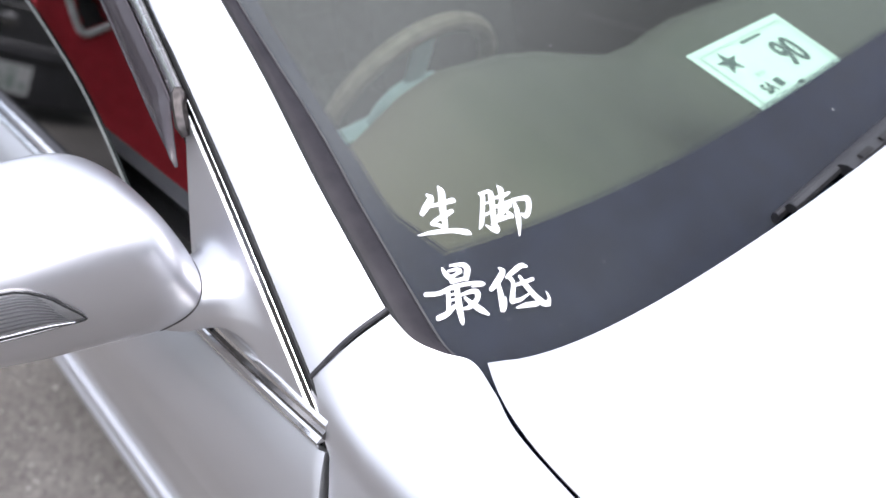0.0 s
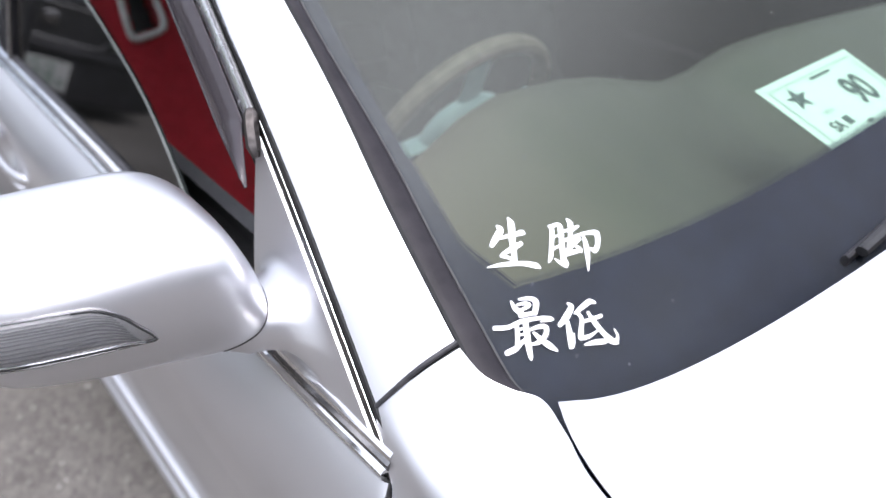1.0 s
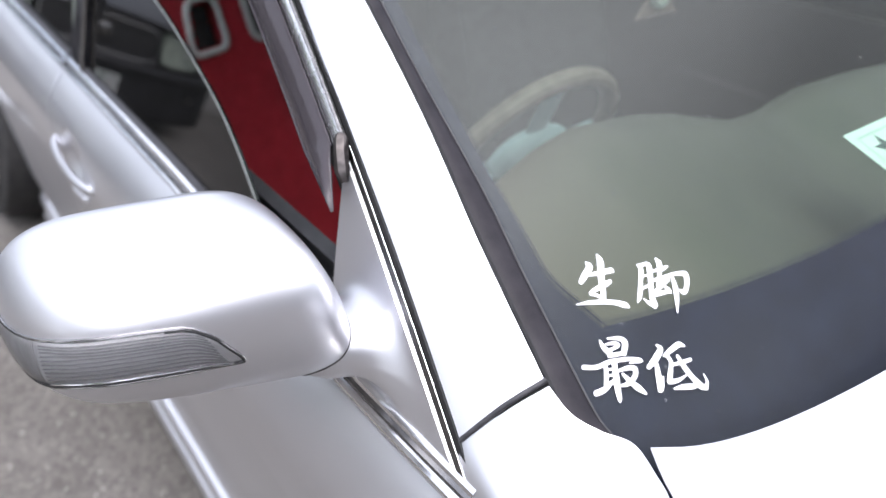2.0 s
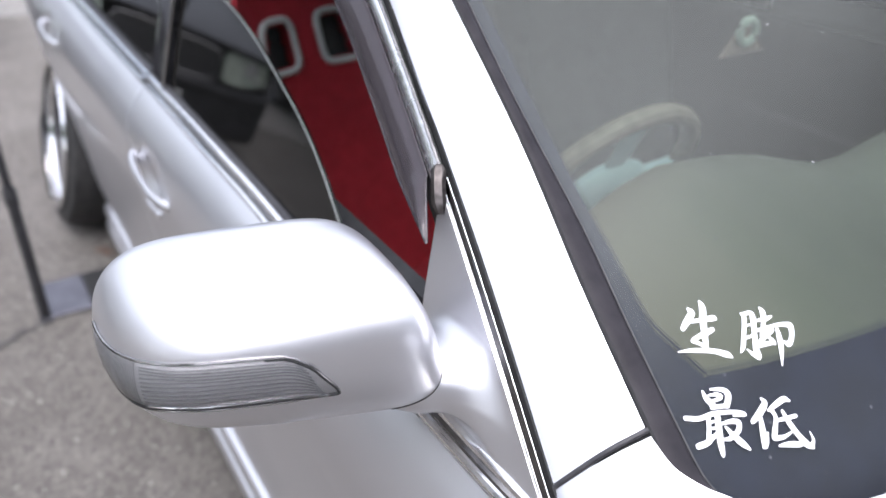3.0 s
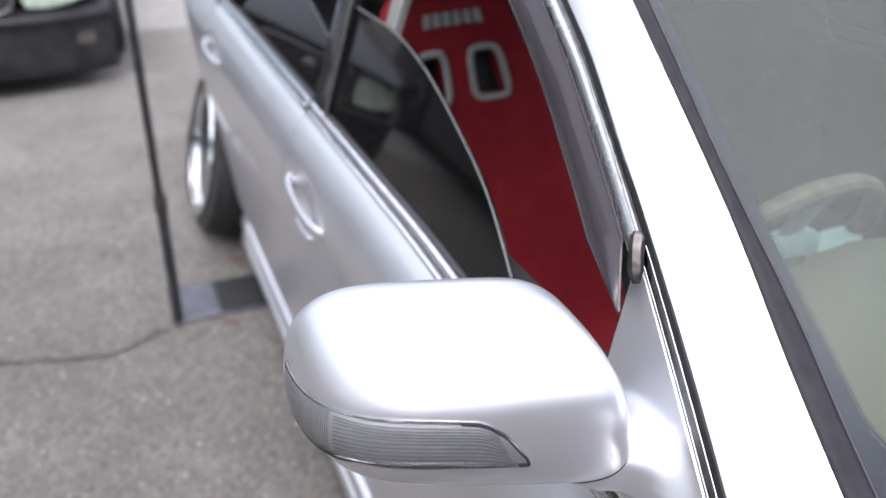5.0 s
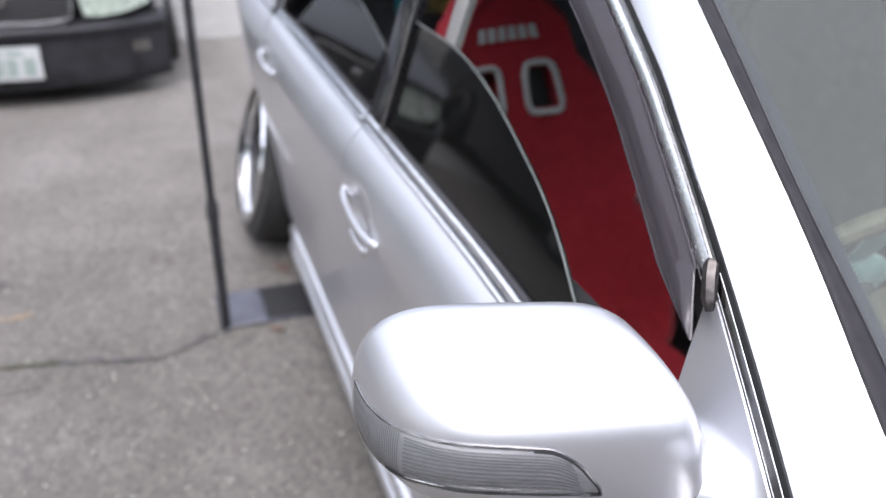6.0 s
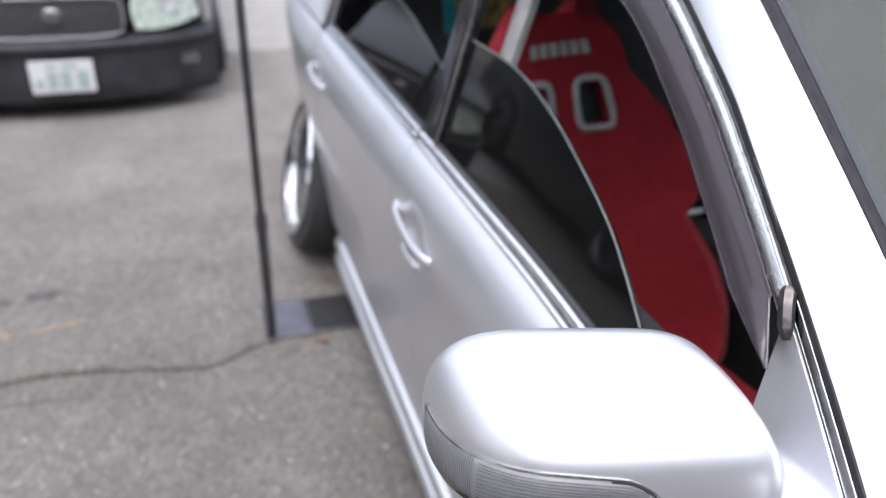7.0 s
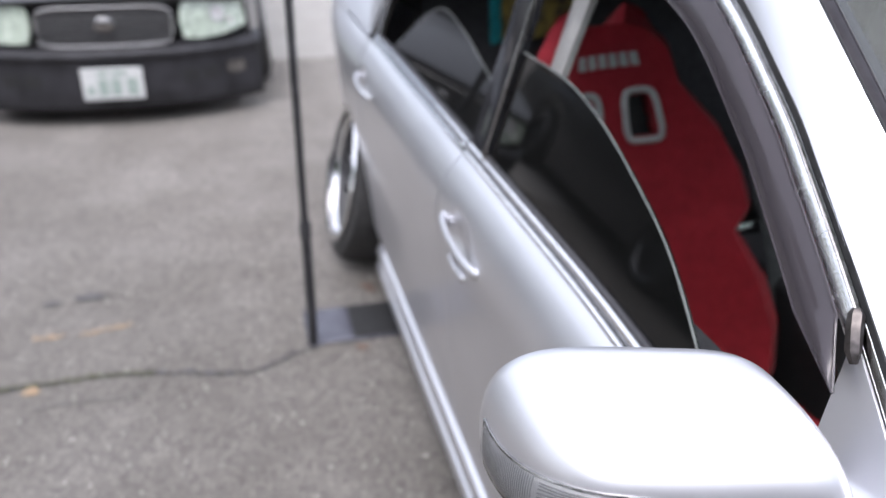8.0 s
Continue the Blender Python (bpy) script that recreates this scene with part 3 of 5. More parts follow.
part("bonnet_seal", grid(seal, 80, 3), rubber, bonnet_panel, "black rubber seal under the bonnet edge", thick=0.004)

# nose, simple as it stays out of sight
nose = grid(lambda u, v: Vector(((2 * u - 1) * (0.66 + 0.06 * math.sin(math.pi * v)), -1.36 - 0.12 * math.sin(math.pi * min(v * 0.8 + 0.1, 1)) + 0.12 * abs(2 * u - 1) ** 3, 0.70 - 0.60 * v)), 24, 12)
part("front_bumper", nose, silver, car, "silver front bumper", thick=0.02)
for s in (1, -1):
    part("headlamp", grid(lambda u, v: Vector((s * (0.38 + 0.25 * u), -1.475 + 0.13 * u * u, 0.66 - 0.10 * v)), 8, 4), clear_lens, car, "clear headlamp", thick=0.02)

# dark body behind the seams
part("inner_sill", box((-0.785, -0.15, 0.09), (-0.70, 1.92, 0.80)), gap_dark, car, "dark inner door structure", bevel=0.01)
part("inner_sill", box((0.70, -0.15, 0.09), (0.785, 1.92, 0.80)), gap_dark, car, "dark inner door structure", bevel=0.01)
part("engine_bay", box((-0.64, -1.25, 0.12), (0.64, -0.30, 0.62)), gap_dark, car, "dark engine bay under the bonnet")
part("floor_pan", box((-0.72, -0.3, 0.10), (0.72, 3.05, 0.16)), gap_dark, car)
part("firewall", box((-0.68, -0.275, 0.16), (0.68, -0.235, 0.80)), gap_dark, car)
part("inner_fender", grid(lambda u, v: Vector((-0.71 + 0.025 * v * 0 - 0.05 * v, -0.155 - 0.3 * u, 0.84 - 0.02 * u - 0.06 * v)), 6, 2), gap_dark, car, thick=0.004)

# ---------------------------------------------------------------- windscreen and pillars
def pushed(pts, first, last):
    """The same line moved into the window, in the plane of the side, by first at its foot and last from a third of its length."""
    line = [Vector(p) for p in pts]
    out = []
    for i, p in enumerate(line):
        t = (line[min(i + 1, len(line) - 1)] - line[max(i - 1, 0)]).normalized()
        d = first + (last - first) * min(1, 3 * i / len(line))
        out.append((p.x - 0.35 * t.y * d, p.y + t.z * d, p.z - t.y * d))
    return out


P_OUT = curve_of(pushed([(-0.794, -0.164, 0.832), (-0.786, -0.143, 0.852), (-0.774, -0.113, 0.877), (-0.746, -0.008, 0.957), (-0.722, 0.098, 1.032), (-0.702, 0.186, 1.09), (-0.685, 0.269, 1.14), (-0.655, 0.42, 1.212), (-0.628, 0.60, 1.252)], 0.003, 0.0062))
G_OUT2 = [(-0.695, -0.190), (-0.707, -0.180), (-0.7155, -0.162), (-0.7140, -0.142), (-0.6975, -0.046), (-0.675, 0.06), (-0.654, 0.207), (-0.624, 0.43)]
G_IN2 = [(-0.694, -0.189), (-0.696, -0.175), (-0.693, -0.150), (-0.682, -0.079), (-0.670, -0.012), (-0.657, 0.10), (-0.638, 0.219), (-0.609, 0.43)]
F_IN2 = [(-0.648, -0.131), (-0.656, -0.110), (-0.664, -0.086), (-0.661, -0.055), (-0.655, -0.005), (-0.640, 0.10), (-0.623, 0.216), (-0.597, 0.43)]
G_OUT = curve_of([on_glass(x, y, 0.003) for x, y in G_OUT2])
G_IN = curve_of([on_glass(x, y, 0.002) for x, y in G_IN2])
F_IN = curve_of([on_glass(x, y, -0.002) for x, y in F_IN2])
F_OUT = curve_of([on_glass(x - 0.006, y, -0.002) for x, y in G_IN2])
PILLAR_IN = curve_of([on_glass(x - 0.002, y, 0.004) for x, y in [(-0.7142, -0.1395), (-0.6975, -0.046), (-0.675, 0.06), (-0.654, 0.207), (-0.624, 0.43), (-0.602, 0.56)]])
PILLAR_OUT = curve_of(pushed([(-0.7757, -0.1210, 0.8706), (-0.744, -0.005, 0.959), (-0.720, 0.101, 1.034), (-0.700, 0.19, 1.092), (-0.655, 0.42, 1.213), (-0.628, 0.60, 1.253)], 0.0035, 0.0062))
for s in (1, -1):
    pillar = part("windscreen_pillar", strip(flip(PILLAR_OUT, s), flip(PILLAR_IN, s), 60, 0.003, 14), silver, car, "silver windscreen pillar", thick=0.004)
    part("pillar_joint", tube([Vector((s * p.x, p.y, p.z)) for p in spline([(-0.7772, -0.1190, 0.8665), (-0.7462, -0.1330, 0.8932), (-0.7150, -0.1425, 0.9068)], 20)], (0.0022, 0.0022), 8), rubber, pillar, "dark rubber joint")
    part("pillar_seam", strip(flip(curve_of([(-0.7769, -0.1220, 0.8600), (-0.7487, -0.1350, 0.8868), (-0.716, -0.1475, 0.9005)]), s), flip(curve_of([(-0.7754, -0.1135, 0.8640), (-0.7467, -0.1260, 0.8908), (-0.714, -0.139, 0.904)]), s), 12, 0, 1), gap_dark, pillar, "dark seam filler", thick=0.01)

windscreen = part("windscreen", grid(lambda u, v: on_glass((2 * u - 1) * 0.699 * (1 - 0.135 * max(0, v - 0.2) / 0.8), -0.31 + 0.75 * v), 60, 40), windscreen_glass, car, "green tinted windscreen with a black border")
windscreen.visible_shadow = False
for s in (1, -1):
    part("windscreen_moulding", strip(flip(G_OUT, s), flip(G_IN, s), 80, 0.002, 8), moulding, windscreen, "grey rubber moulding along the pillar", thick=0.003)
    part("moulding_gap", strip(flip(lambda u: G_OUT(u) + Vector((-0.0012, 0, 0.0022)), s), flip(lambda u: G_OUT(u) + Vector((0.0016, 0, 0.0012)), s), 80, 0.0, 2), gap_dark, windscreen, "dark line between pillar and moulding", thick=0.003)
    part("moulding_lip", tube([Vector((s * p.x, p.y, p.z + 0.0006)) for p in (G_IN(k / 80) for k in range(81))], 0.0013, 6), rubber, windscreen, "black lip on the glass")


def frit_edge(x):
    return -0.178 + 0.047 * min(abs(x) / 0.647, 1.1) ** 3.3


frit = grid(lambda u, v: on_glass((2 * u - 1) * 0.70, -0.31 + (frit_edge((2 * u - 1) * 0.70) + 0.31) * v, -0.002), 80, 6)
for s in (1, -1):
    side_band = strip(flip(F_OUT, s), flip(F_IN, s), 60)
    me_tmp = bpy.data.meshes.new("tmp")
    side_band.to_mesh(me_tmp)
    side_band.free()
    frit.from_mesh(me_tmp)
    bpy.data.meshes.remove(me_tmp)
part("black_border", frit, frit_black, windscreen, "black ceramic border")
# the border's dotted fringe
dots = bmesh.new()


def dot(x, y, r):
    ring = [dots.verts.new(on_glass(x + r * math.cos(a), y + r * math.sin(a), -0.002)) for a in (k * math.pi / 3 for k in range(6))]
    dots.faces.new(ring)


for k in range(640):
    x = -0.645 + k * 0.0020
    for row, r in enumerate((0.0008, 0.0007, 0.0006, 0.0004)):
        dot(x + 0.0010 * (row % 2), frit_edge(x) + 0.0006 + row * 0.0015, r)
for s in (1, -1):
    for k in range(270):
        p = F_IN(k / 269)
        for row, r in enumerate((0.0008, 0.0007, 0.0006, 0.0004)):
            dot(s * (p.x + 0.0006 + row * 0.0015), p.y + 0.0010 * (row % 2), r)
tagged(part("dotted_fringe", dots, frit_black, windscreen, "fringe of black dots", smooth=False), kind="stuff")

# dried water spots on the glass
spots_bm, spot_rnd = bmesh.new(), random.Random(21)
for _ in range(70):
    sx, sy = spot_rnd.uniform(-0.66, 0.1), spot_rnd.uniform(-0.22, 0.12)
    if sy < hood_edge(sx) + 0.02:
        continue
    sr = spot_rnd.choice((0.0005, 0.0006, 0.0008, 0.0012))
    hole = sr * 0.55 if sr > 0.001 else 0
    outer = [spots_bm.verts.new(on_glass(sx + sr * math.cos(k * math.pi / 5), sy + sr * math.sin(k * math.pi / 5), 0.0006)) for k in range(10)]
    if hole:
        inside = [spots_bm.verts.new(on_glass(sx + hole * math.cos(k * math.pi / 5), sy + hole * math.sin(k * math.pi / 5), 0.0006)) for k in range(10)]
        for k in range(10):
            spots_bm.faces.new((outer[k], outer[(k + 1) % 10], inside[(k + 1) % 10], inside[k]))
    else:
        spots_bm.faces.new(outer)
tagged(part("water_spots", spots_bm, dried_spot, windscreen, "dried water spots", smooth=False), kind="stuff")

# roof, rear window, boot
RAIL = curve_of([(-0.632, 0.40, 1.272), (-0.618, 0.58, 1.292), (-0.605, 0.85, 1.305), (-0.605, 1.2, 1.303), (-0.612, 1.5, 1.285), (-0.62, 1.72, 1.262)])
part("roof", grid(lambda u, v: (lambda p: Vector((p.x * (1 - 2 * u), p.y + (0.0 if v > 0.02 else 0), p.z + 0.022 * (1 - (2 * u - 1) ** 2))))(RAIL(v)), 24, 30), silver, car, "silver roof panel", thick=0.02)
part("headlining", grid(lambda u, v: (lambda p: Vector((p.x * 0.97 * (1 - 2 * u), p.y + 0.02, p.z - 0.03 + 0.018 * (1 - (2 * u - 1) ** 2))))(RAIL(v)), 12, 12), dark_cloth, car, "dark headlining", thick=0.01)
CANT = curve_of([(-0.655, 0.42, 1.213), (-0.640, 0.58, 1.249), (-0.630, 0.85, 1.262), (-0.634, 1.2, 1.255), (-0.648, 1.5, 1.222), (-0.672, 1.72, 1.170)])
for s in (1, -1):
    part("roof_rail", strip(flip(RAIL, s), flip(CANT, s), 30, 0.006, 4), silver, car, "silver roof side rail", thick=0.01)
    part("rear_pillar", strip(flip(curve_of([(-0.62, 1.72, 1.262), (-0.64, 2.05, 1.12), (-0.68, 2.45, 0.93)]), s), flip(curve_of([(-0.672, 1.72, 1.170), (-0.72, 1.86, 1.04), (-0.795, 1.98, 0.845)]), s), 20, 0.012, 10), silver, car, "silver rear pillar", thick=0.012)
part("rear_window", grid(lambda u, v: Vector(((2 * u - 1) * (0.62 + 0.06 * v), 1.72 + 0.73 * v, 1.262 - 0.332 * v + 0.02 * (1 - (2 * u - 1) ** 2))), 20, 10), side_glass, car, "dark rear window", thick=0.005)
part("boot_lid", grid(lambda u, v: Vector(((2 * u - 1) * (0.74 - 0.06 * v), 2.40 + 0.78 * v, 0.935 - 0.02 * v + 0.02 * (1 - (2 * u - 1) ** 2))), 20, 10), silver, car, "silver boot lid", thick=0.02)
part("boot_shoulder", grid(lambda u, v: Vector((-0.80 + 0.08 * u, 1.98 + 1.18 * v, 0.845 + 0.09 * u - 0.0 * v)), 4, 12), silver, car, thick=0.01)
part("boot_shoulder", grid(lambda u, v: Vector((0.80 - 0.08 * u, 1.98 + 1.18 * v, 0.845 + 0.09 * u)), 4, 12), silver, car, thick=0.01)
part("rear_bumper", grid(lambda u, v: Vector(((2 * u - 1) * (0.68 + 0.05 * math.sin(math.pi * v)), 3.17 + 0.08 * math.sin(math.pi * v) - 0.10 * abs(2 * u - 1) ** 4, 0.92 - 0.80 * v)), 20, 12), silver, car, "silver rear bumper", thick=0.03)

# ---------------------------------------------------------------- window frames, chrome
def frame_curve(d, proud=0.0, s0=0.0, s1=1.0):
    """A line beside the pillar's outer edge, d metres into the window, in the plane of the side."""
    def f(u):
        q = s0 + (s1 - s0) * u
        p = P_OUT(q)
        t = (P_OUT(min(q + 0.01, 1)) - P_OUT(max(q - 0.01, 0))).normalized()
        y, z = p.y + t.z * d, p.z - t.y * d
        return Vector((side_x(z) - proud, y, z))
    return f


for s in (1, -1):
    front_frame = part("front_window_frame", strip(flip(frame_curve(-0.002, -0.0015), s), flip(frame_curve(0.040, -0.003), s), 60, 0, 1), gap_dark, car, "dark door frame", thick=0.012)
    part("outer_bead", tube([flip(frame_curve(0.0021, 0.0004, 0.085, 0.475), s)(k / 60) for k in range(61)], 0.0005, 6), chrome, front_frame, "bright chrome bead")
    part("chrome_strip", strip(flip(frame_curve(0.0021, 0.0002, 0.085), s), flip(frame_curve(0.0096, 0.0006, 0.085), s), 60, 0.0003, 5), dark_chrome, front_frame, "smoked chrome trim strip", thick=0.001)
    part("bright_line", tube([flip(frame_curve(0.0096, 0.0008, 0.085, 0.475), s)(k / 60) for k in range(61)], 0.0004, 6), chrome, front_frame, "bright chrome bead")
    part("rubber_strip", strip(flip(frame_curve(0.0098, 0.000, 0.085), s), flip(frame_curve(0.0134, -0.001, 0.085), s), 60, 0.0002, 4), moulding, front_frame, "grey rubber strip", thick=0.001)
    part("window_sash", strip(flip(frame_curve(0.0056, 0.0030, 0.475), s), flip(frame_curve(0.0196, 0.0025, 0.475), s), 50, 0.0015, 6), satin_chrome, front_frame, "polished chrome window sash", thick=0.003)
    # upper frame over the doors
    upper = curve_of([(-0.655, 0.42, 1.212), (-0.640, 0.58, 1.247), (-0.630, 0.85, 1.258), (-0.634, 1.2, 1.251), (-0.648, 1.5, 1.217), (-0.674, 1.72, 1.165), (-0.735, 1.86, 1.0), (-0.79, 1.93, 0.85)])
    lower = curve_of([(-0.662, 0.43, 1.192), (-0.650, 0.58, 1.222), (-0.641, 0.85, 1.232), (-0.645, 1.2, 1.225), (-0.660, 1.5, 1.190), (-0.690, 1.69, 1.14), (-0.742, 1.82, 0.99), (-0.79, 1.88, 0.85)])
    part("upper_window_frame", strip(flip(upper, s), flip(lower, s), 50, 0.003, 4), smoked_chrome, car, "dark window frame", thick=0.012)
    # waist mouldings: chrome, dark groove, chrome, rubber lip
    for y0, y1 in ((-0.150, 0.960), (0.970, 1.905)):
        n = 40
        ys = [y0 + (y1 - y0) * k / n for k in range(n + 1)]
        rail = part("waist_moulding", tube([(s * (body_x(y, belt_z(y)) + 0.004), y, belt_z(y) + 0.004) for y in ys], (0.005, 0.0052), 10), chrome, car, "chrome waist moulding")
        part("groove", tube([(s * (body_x(y, belt_z(y)) + 0.0095), y, belt_z(y) + 0.0085) for y in ys], (0.0048, 0.0040), 8), dark_chrome, rail, "smoked chrome groove")
        part("upper_bead", tube([(s * (body_x(y, belt_z(y)) + 0.0145), y, belt_z(y) + 0.0145) for y in ys], (0.0058, 0.0054), 10), chrome, rail, "bright chrome bead")
        part("rubber_lip", tube([(s * (body_x(y, belt_z(y)) + 0.021), y, belt_z(y) + 0.0185) for y in ys], (0.006, 0.0055), 8), rubber, rail, "black rubber lip")
    # centre pillar
    centre = curve_of([(-0.782, 0.875, 0.862), (-0.723, 0.866, 1.03), (-0.645, 0.862, 1.25)])
    part("centre_pillar", strip(flip(centre, s), flip(lambda u: centre(u) + Vector((-0.001, 0.085, 0)), s), 10, 0.002, 4), gloss_black, car, "glossy dark centre pillar", thick=0.012)
    part("pillar_bead", tube([Vector((s * (p.x - 0.004), p.y + 0.001, p.z)) for p in (centre(k / 10) for k in range(11))], (0.003, 0.004), 8), smoked_chrome, car, "grey window channel")
    # inner pillar trim
    part("inner_pillar_trim", strip(flip(lambda u: centre(u) + Vector((0.055, -0.055 - 0.03 * u * u, 0)), s), flip(lambda u: centre(u) + Vector((0.075, 0.020, 0)), s), 10, 0.01, 4), pale_trim, car, "pale inner pillar trim", thick=0.012)
    part("rear_waist_stud", tube([(s * -0.795, 0.962, 0.852), (s * -0.795, 0.975, 0.852)], 0.006, 8), chrome, car, "small chrome trim end")

# panes: the front one is wound most of the way down
PANE_TOP = curve_of([(0.165, 0.845, 0), (0.195, 0.868, 0), (0.238, 0.898, 0), (0.333, 0.950, 0), (0.441, 0.987, 0), (0.562, 1.019, 0), (0.688, 1.036, 0), (0.862, 1.036, 0)])


def front_pane(u, v):
    t = PANE_TOP(u)
    z = 0.842 + (t.y - 0.842) * v
    return Vector((side_x(z) + 0.004, t.x, z))


front_glass = part("front_window", grid(front_pane, 40, 8), side_glass, car, "dark tinted window wound most of the way down", thick=0.004)
part("glass_edge", tube([(side_x(p.y) + 0.0035, p.x, p.y) for p in (PANE_TOP(k / 50) for k in range(51))], 0.0012, 6), glass_rim, front_glass, "pale ground glass edge")
part("front_window", grid(lambda u, v: Vector((0.787 - 0.35 * (0.85 + 0.36 * v - 0.848) - 0.012, 0.03 + 0.40 * v * u ** 0 * (1 - u) + 0.83 * u, 0.85 + 0.36 * v * (0.25 + 0.75 * min(1, u * 2.2 + 0.0)))), 30, 10), side_glass, car, "closed tinted window", thick=0.004)
REAR_TOP = curve_of([(0.945, 0.960, 0), (1.067, 0.983, 0), (1.207, 1.006, 0), (1.354, 1.018, 0), (1.453, 0.996, 0), (1.551, 0.955, 0), (1.629, 0.912, 0), (1.73, 0.862, 0)])
for s in (1, -1):
    def rear_pane(u, v):
        t = REAR_TOP(u)
        z = 0.842 + (t.y - 0.842) * v
        return Vector((side_x(z) + 0.008, t.x, z))
    rear_glass = part("rear_window_pane", grid(flip(rear_pane, s), 40, 8), side_glass, car, "dark tinted rear door window wound half down", thick=0.004)
    part("glass_edge", tube([(s * (side_x(p.y) + 0.0075), p.x, p.y) for p in (REAR_TOP(k / 50) for k in range(51))], 0.0008, 6), glass_rim, rear_glass, "pale ground glass edge")

# smoked wind deflector on the driver's window
V_TIP = Vector((-0.7624, 0.0667, 0.9685))
v_out, v_in = frame_curve(0.0172, 0.0065, 0.485), frame_curve(0.0500, 0.010, 0.465)


def visor_upper(u):
    return V_TIP.lerp(v_out(0.0) + Vector((0, 0.004, 0.004)), u / 0.08) if u < 0.08 else v_out((u - 0.08) / 0.92)


def visor_lower(u):
    return V_TIP.lerp(v_in(0.09), u / 0.09) if u < 0.09 else v_in(u)


deflector = part("wind_deflector", strip(visor_upper, visor_lower, 90, 0.004, 8), smoked_acrylic, car, "smoked acrylic wind deflector", thick=0.0025)
part("deflector_bead", tube([visor_lower(k / 80) for k in range(81)], 0.0014, 6), smoked_acrylic, deflector, "rounded edge bead")
part("deflector_bead", tube([visor_upper(k / 80) for k in range(81)], 0.0014, 6), smoked_acrylic, deflector, "rounded edge bead")
clip_bm = tube([(-0.7455, 0.070, 0.988), (-0.7440, 0.0745, 0.996), (-0.7385, 0.083, 1.008), (-0.7335, 0.0895, 1.0165), (-0.732, 0.092, 1.020)], (0.0062, 0.0052), 6, taper=[0.5, 1, 1, 1, 0.55])
part("deflector_clip", clip_bm, clip_bronze, deflector, "small metal clip")
# the rest of the deflector along the roof
part("roof_deflector", strip(curve_of([(-0.640, 0.60, 1.240), (-0.642, 0.72, 1.240), (-0.643, 0.855, 1.236)]), curve_of([(-0.668, 0.585, 1.192), (-0.668, 0.72, 1.197), (-0.668, 0.855, 1.192)]), 10, 0.004, 4), smoked_acrylic, deflector, thick=0.0025)


# ---------------------------------------------------------------- door mirror
sail_front, sail_back = frame_curve(0.0128, 0.003, 0.07, 0.478), curve_of([(-0.7885, 0.060, 0.846), (-0.770, 0.073, 0.905), (-0.7425, 0.0845, 0.986)])
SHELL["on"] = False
M_AT, M_OUT, M_IN, M_DEPTH, M_UP, M_DOWN = Vector((-0.9249, 0.0869, 0.9734)), 0.0993, 0.1159, 0.0920, 0.0579, 0.0883
M_BACK = 0.0215


def spow(v, p):
    return math.copysign(abs(v) ** p, v)


def shell(phi, z, lift=0.0):
    """The mirror housing: phi runs from the outer end round the front to the inner end, z from bottom to top."""
    def bare(phi, z):
        c, d = math.cos(phi), abs(math.sin(phi))
        room, p, low, top = max(1 - abs(z) ** (2.41 if z > 0 else 2.21), 0), 4.25 if c > 0 else 8.0, 0.0, 1.6
        for _ in range(24):
            mid = (low + top) / 2
            low, top = (mid, top) if abs(mid * c) ** p + (mid * d) ** 2.043 < room else (low, mid)
        x, y = low * c, -low * d
        h = (M_UP if z > 0 else M_DOWN) * z
        lean = 3.6 * h + 10.4 * h * h
        wide = M_OUT * (1 - 0.367 * lean) if x > 0 else M_IN * (1 - lean)
        high = h * (1 - 0.1548 * x) + 0.0004 * x
        return M_AT + Vector((-wide * x, M_DEPTH * y - 0.003 * x * x + 0.0358 * x + 0.0014 * z, high))
    p = bare(phi, z)
    if lift:
        e = 0.004
        du = bare(min(phi + e, math.pi), z) - bare(max(phi - e, 0), z)
        dv = bare(phi, min(z + e, 0.999)) - bare(phi, max(z - e, -0.999))
        n = du.cross(dv).normalized()
        p = p + (n if n.dot(p - M_AT - Vector((0, 0.03, 0))) > 0 else -n) * lift
    return p


def housing(u, v):
    b = (v - 0.5) * math.pi
    z = spow(math.sin(b), 2 / (2.41 if b > 0 else 2.21))
    if u < 0.08 or u > 0.92:
        k = (0.08 - u) / 0.08 if u < 0.5 else (u - 0.92) / 0.08
        p = shell(0.0 if u < 0.5 else math.pi, z)
        c = Vector((M_AT.x, p.y, M_AT.z))
        p = c + (p - c) * (1 - 0.035 * max(0, k - 0.4) ** 2 / 0.36)
        p.y += M_BACK * k
        return p
    return shell((u - 0.08) / 0.84 * math.pi, z)


# the triangular base in the window's corner, which flares out into the arm
SAIL_LOOP = [sail_front(k / 24) for k in range(25)] + [sail_back(1 - k / 12) for k in range(13)]
FOOT, NECK, NECK_Y, NECK_Z = (0.004, 0.884), Vector((-0.866, 0.058, 0.922)), 0.036, 0.024


def sail_edge(a):
    """Where the way from the foot's middle at angle a meets the base's outline."""
    dy, dz = math.cos(a), math.sin(a)
    best = None
    for p, q in zip(SAIL_LOOP, SAIL_LOOP[1:] + SAIL_LOOP[:1]):
        ey, ez = q.y - p.y, q.z - p.z
        det = dy * -ez + dz * ey
        if abs(det) < 1e-12:
            continue
        ry, rz = p.y - FOOT[0], p.z - FOOT[1]
        k, m = (-ry * ez + rz * ey) / det, (dy * rz - dz * ry) / det
        if k > 0 and -1e-6 <= m <= 1 + 1e-6 and (best is None or k < best):
            best = k
    return FOOT[0] + dy * best, FOOT[1] + dz * best


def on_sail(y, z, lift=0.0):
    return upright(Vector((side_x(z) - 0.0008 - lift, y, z)))


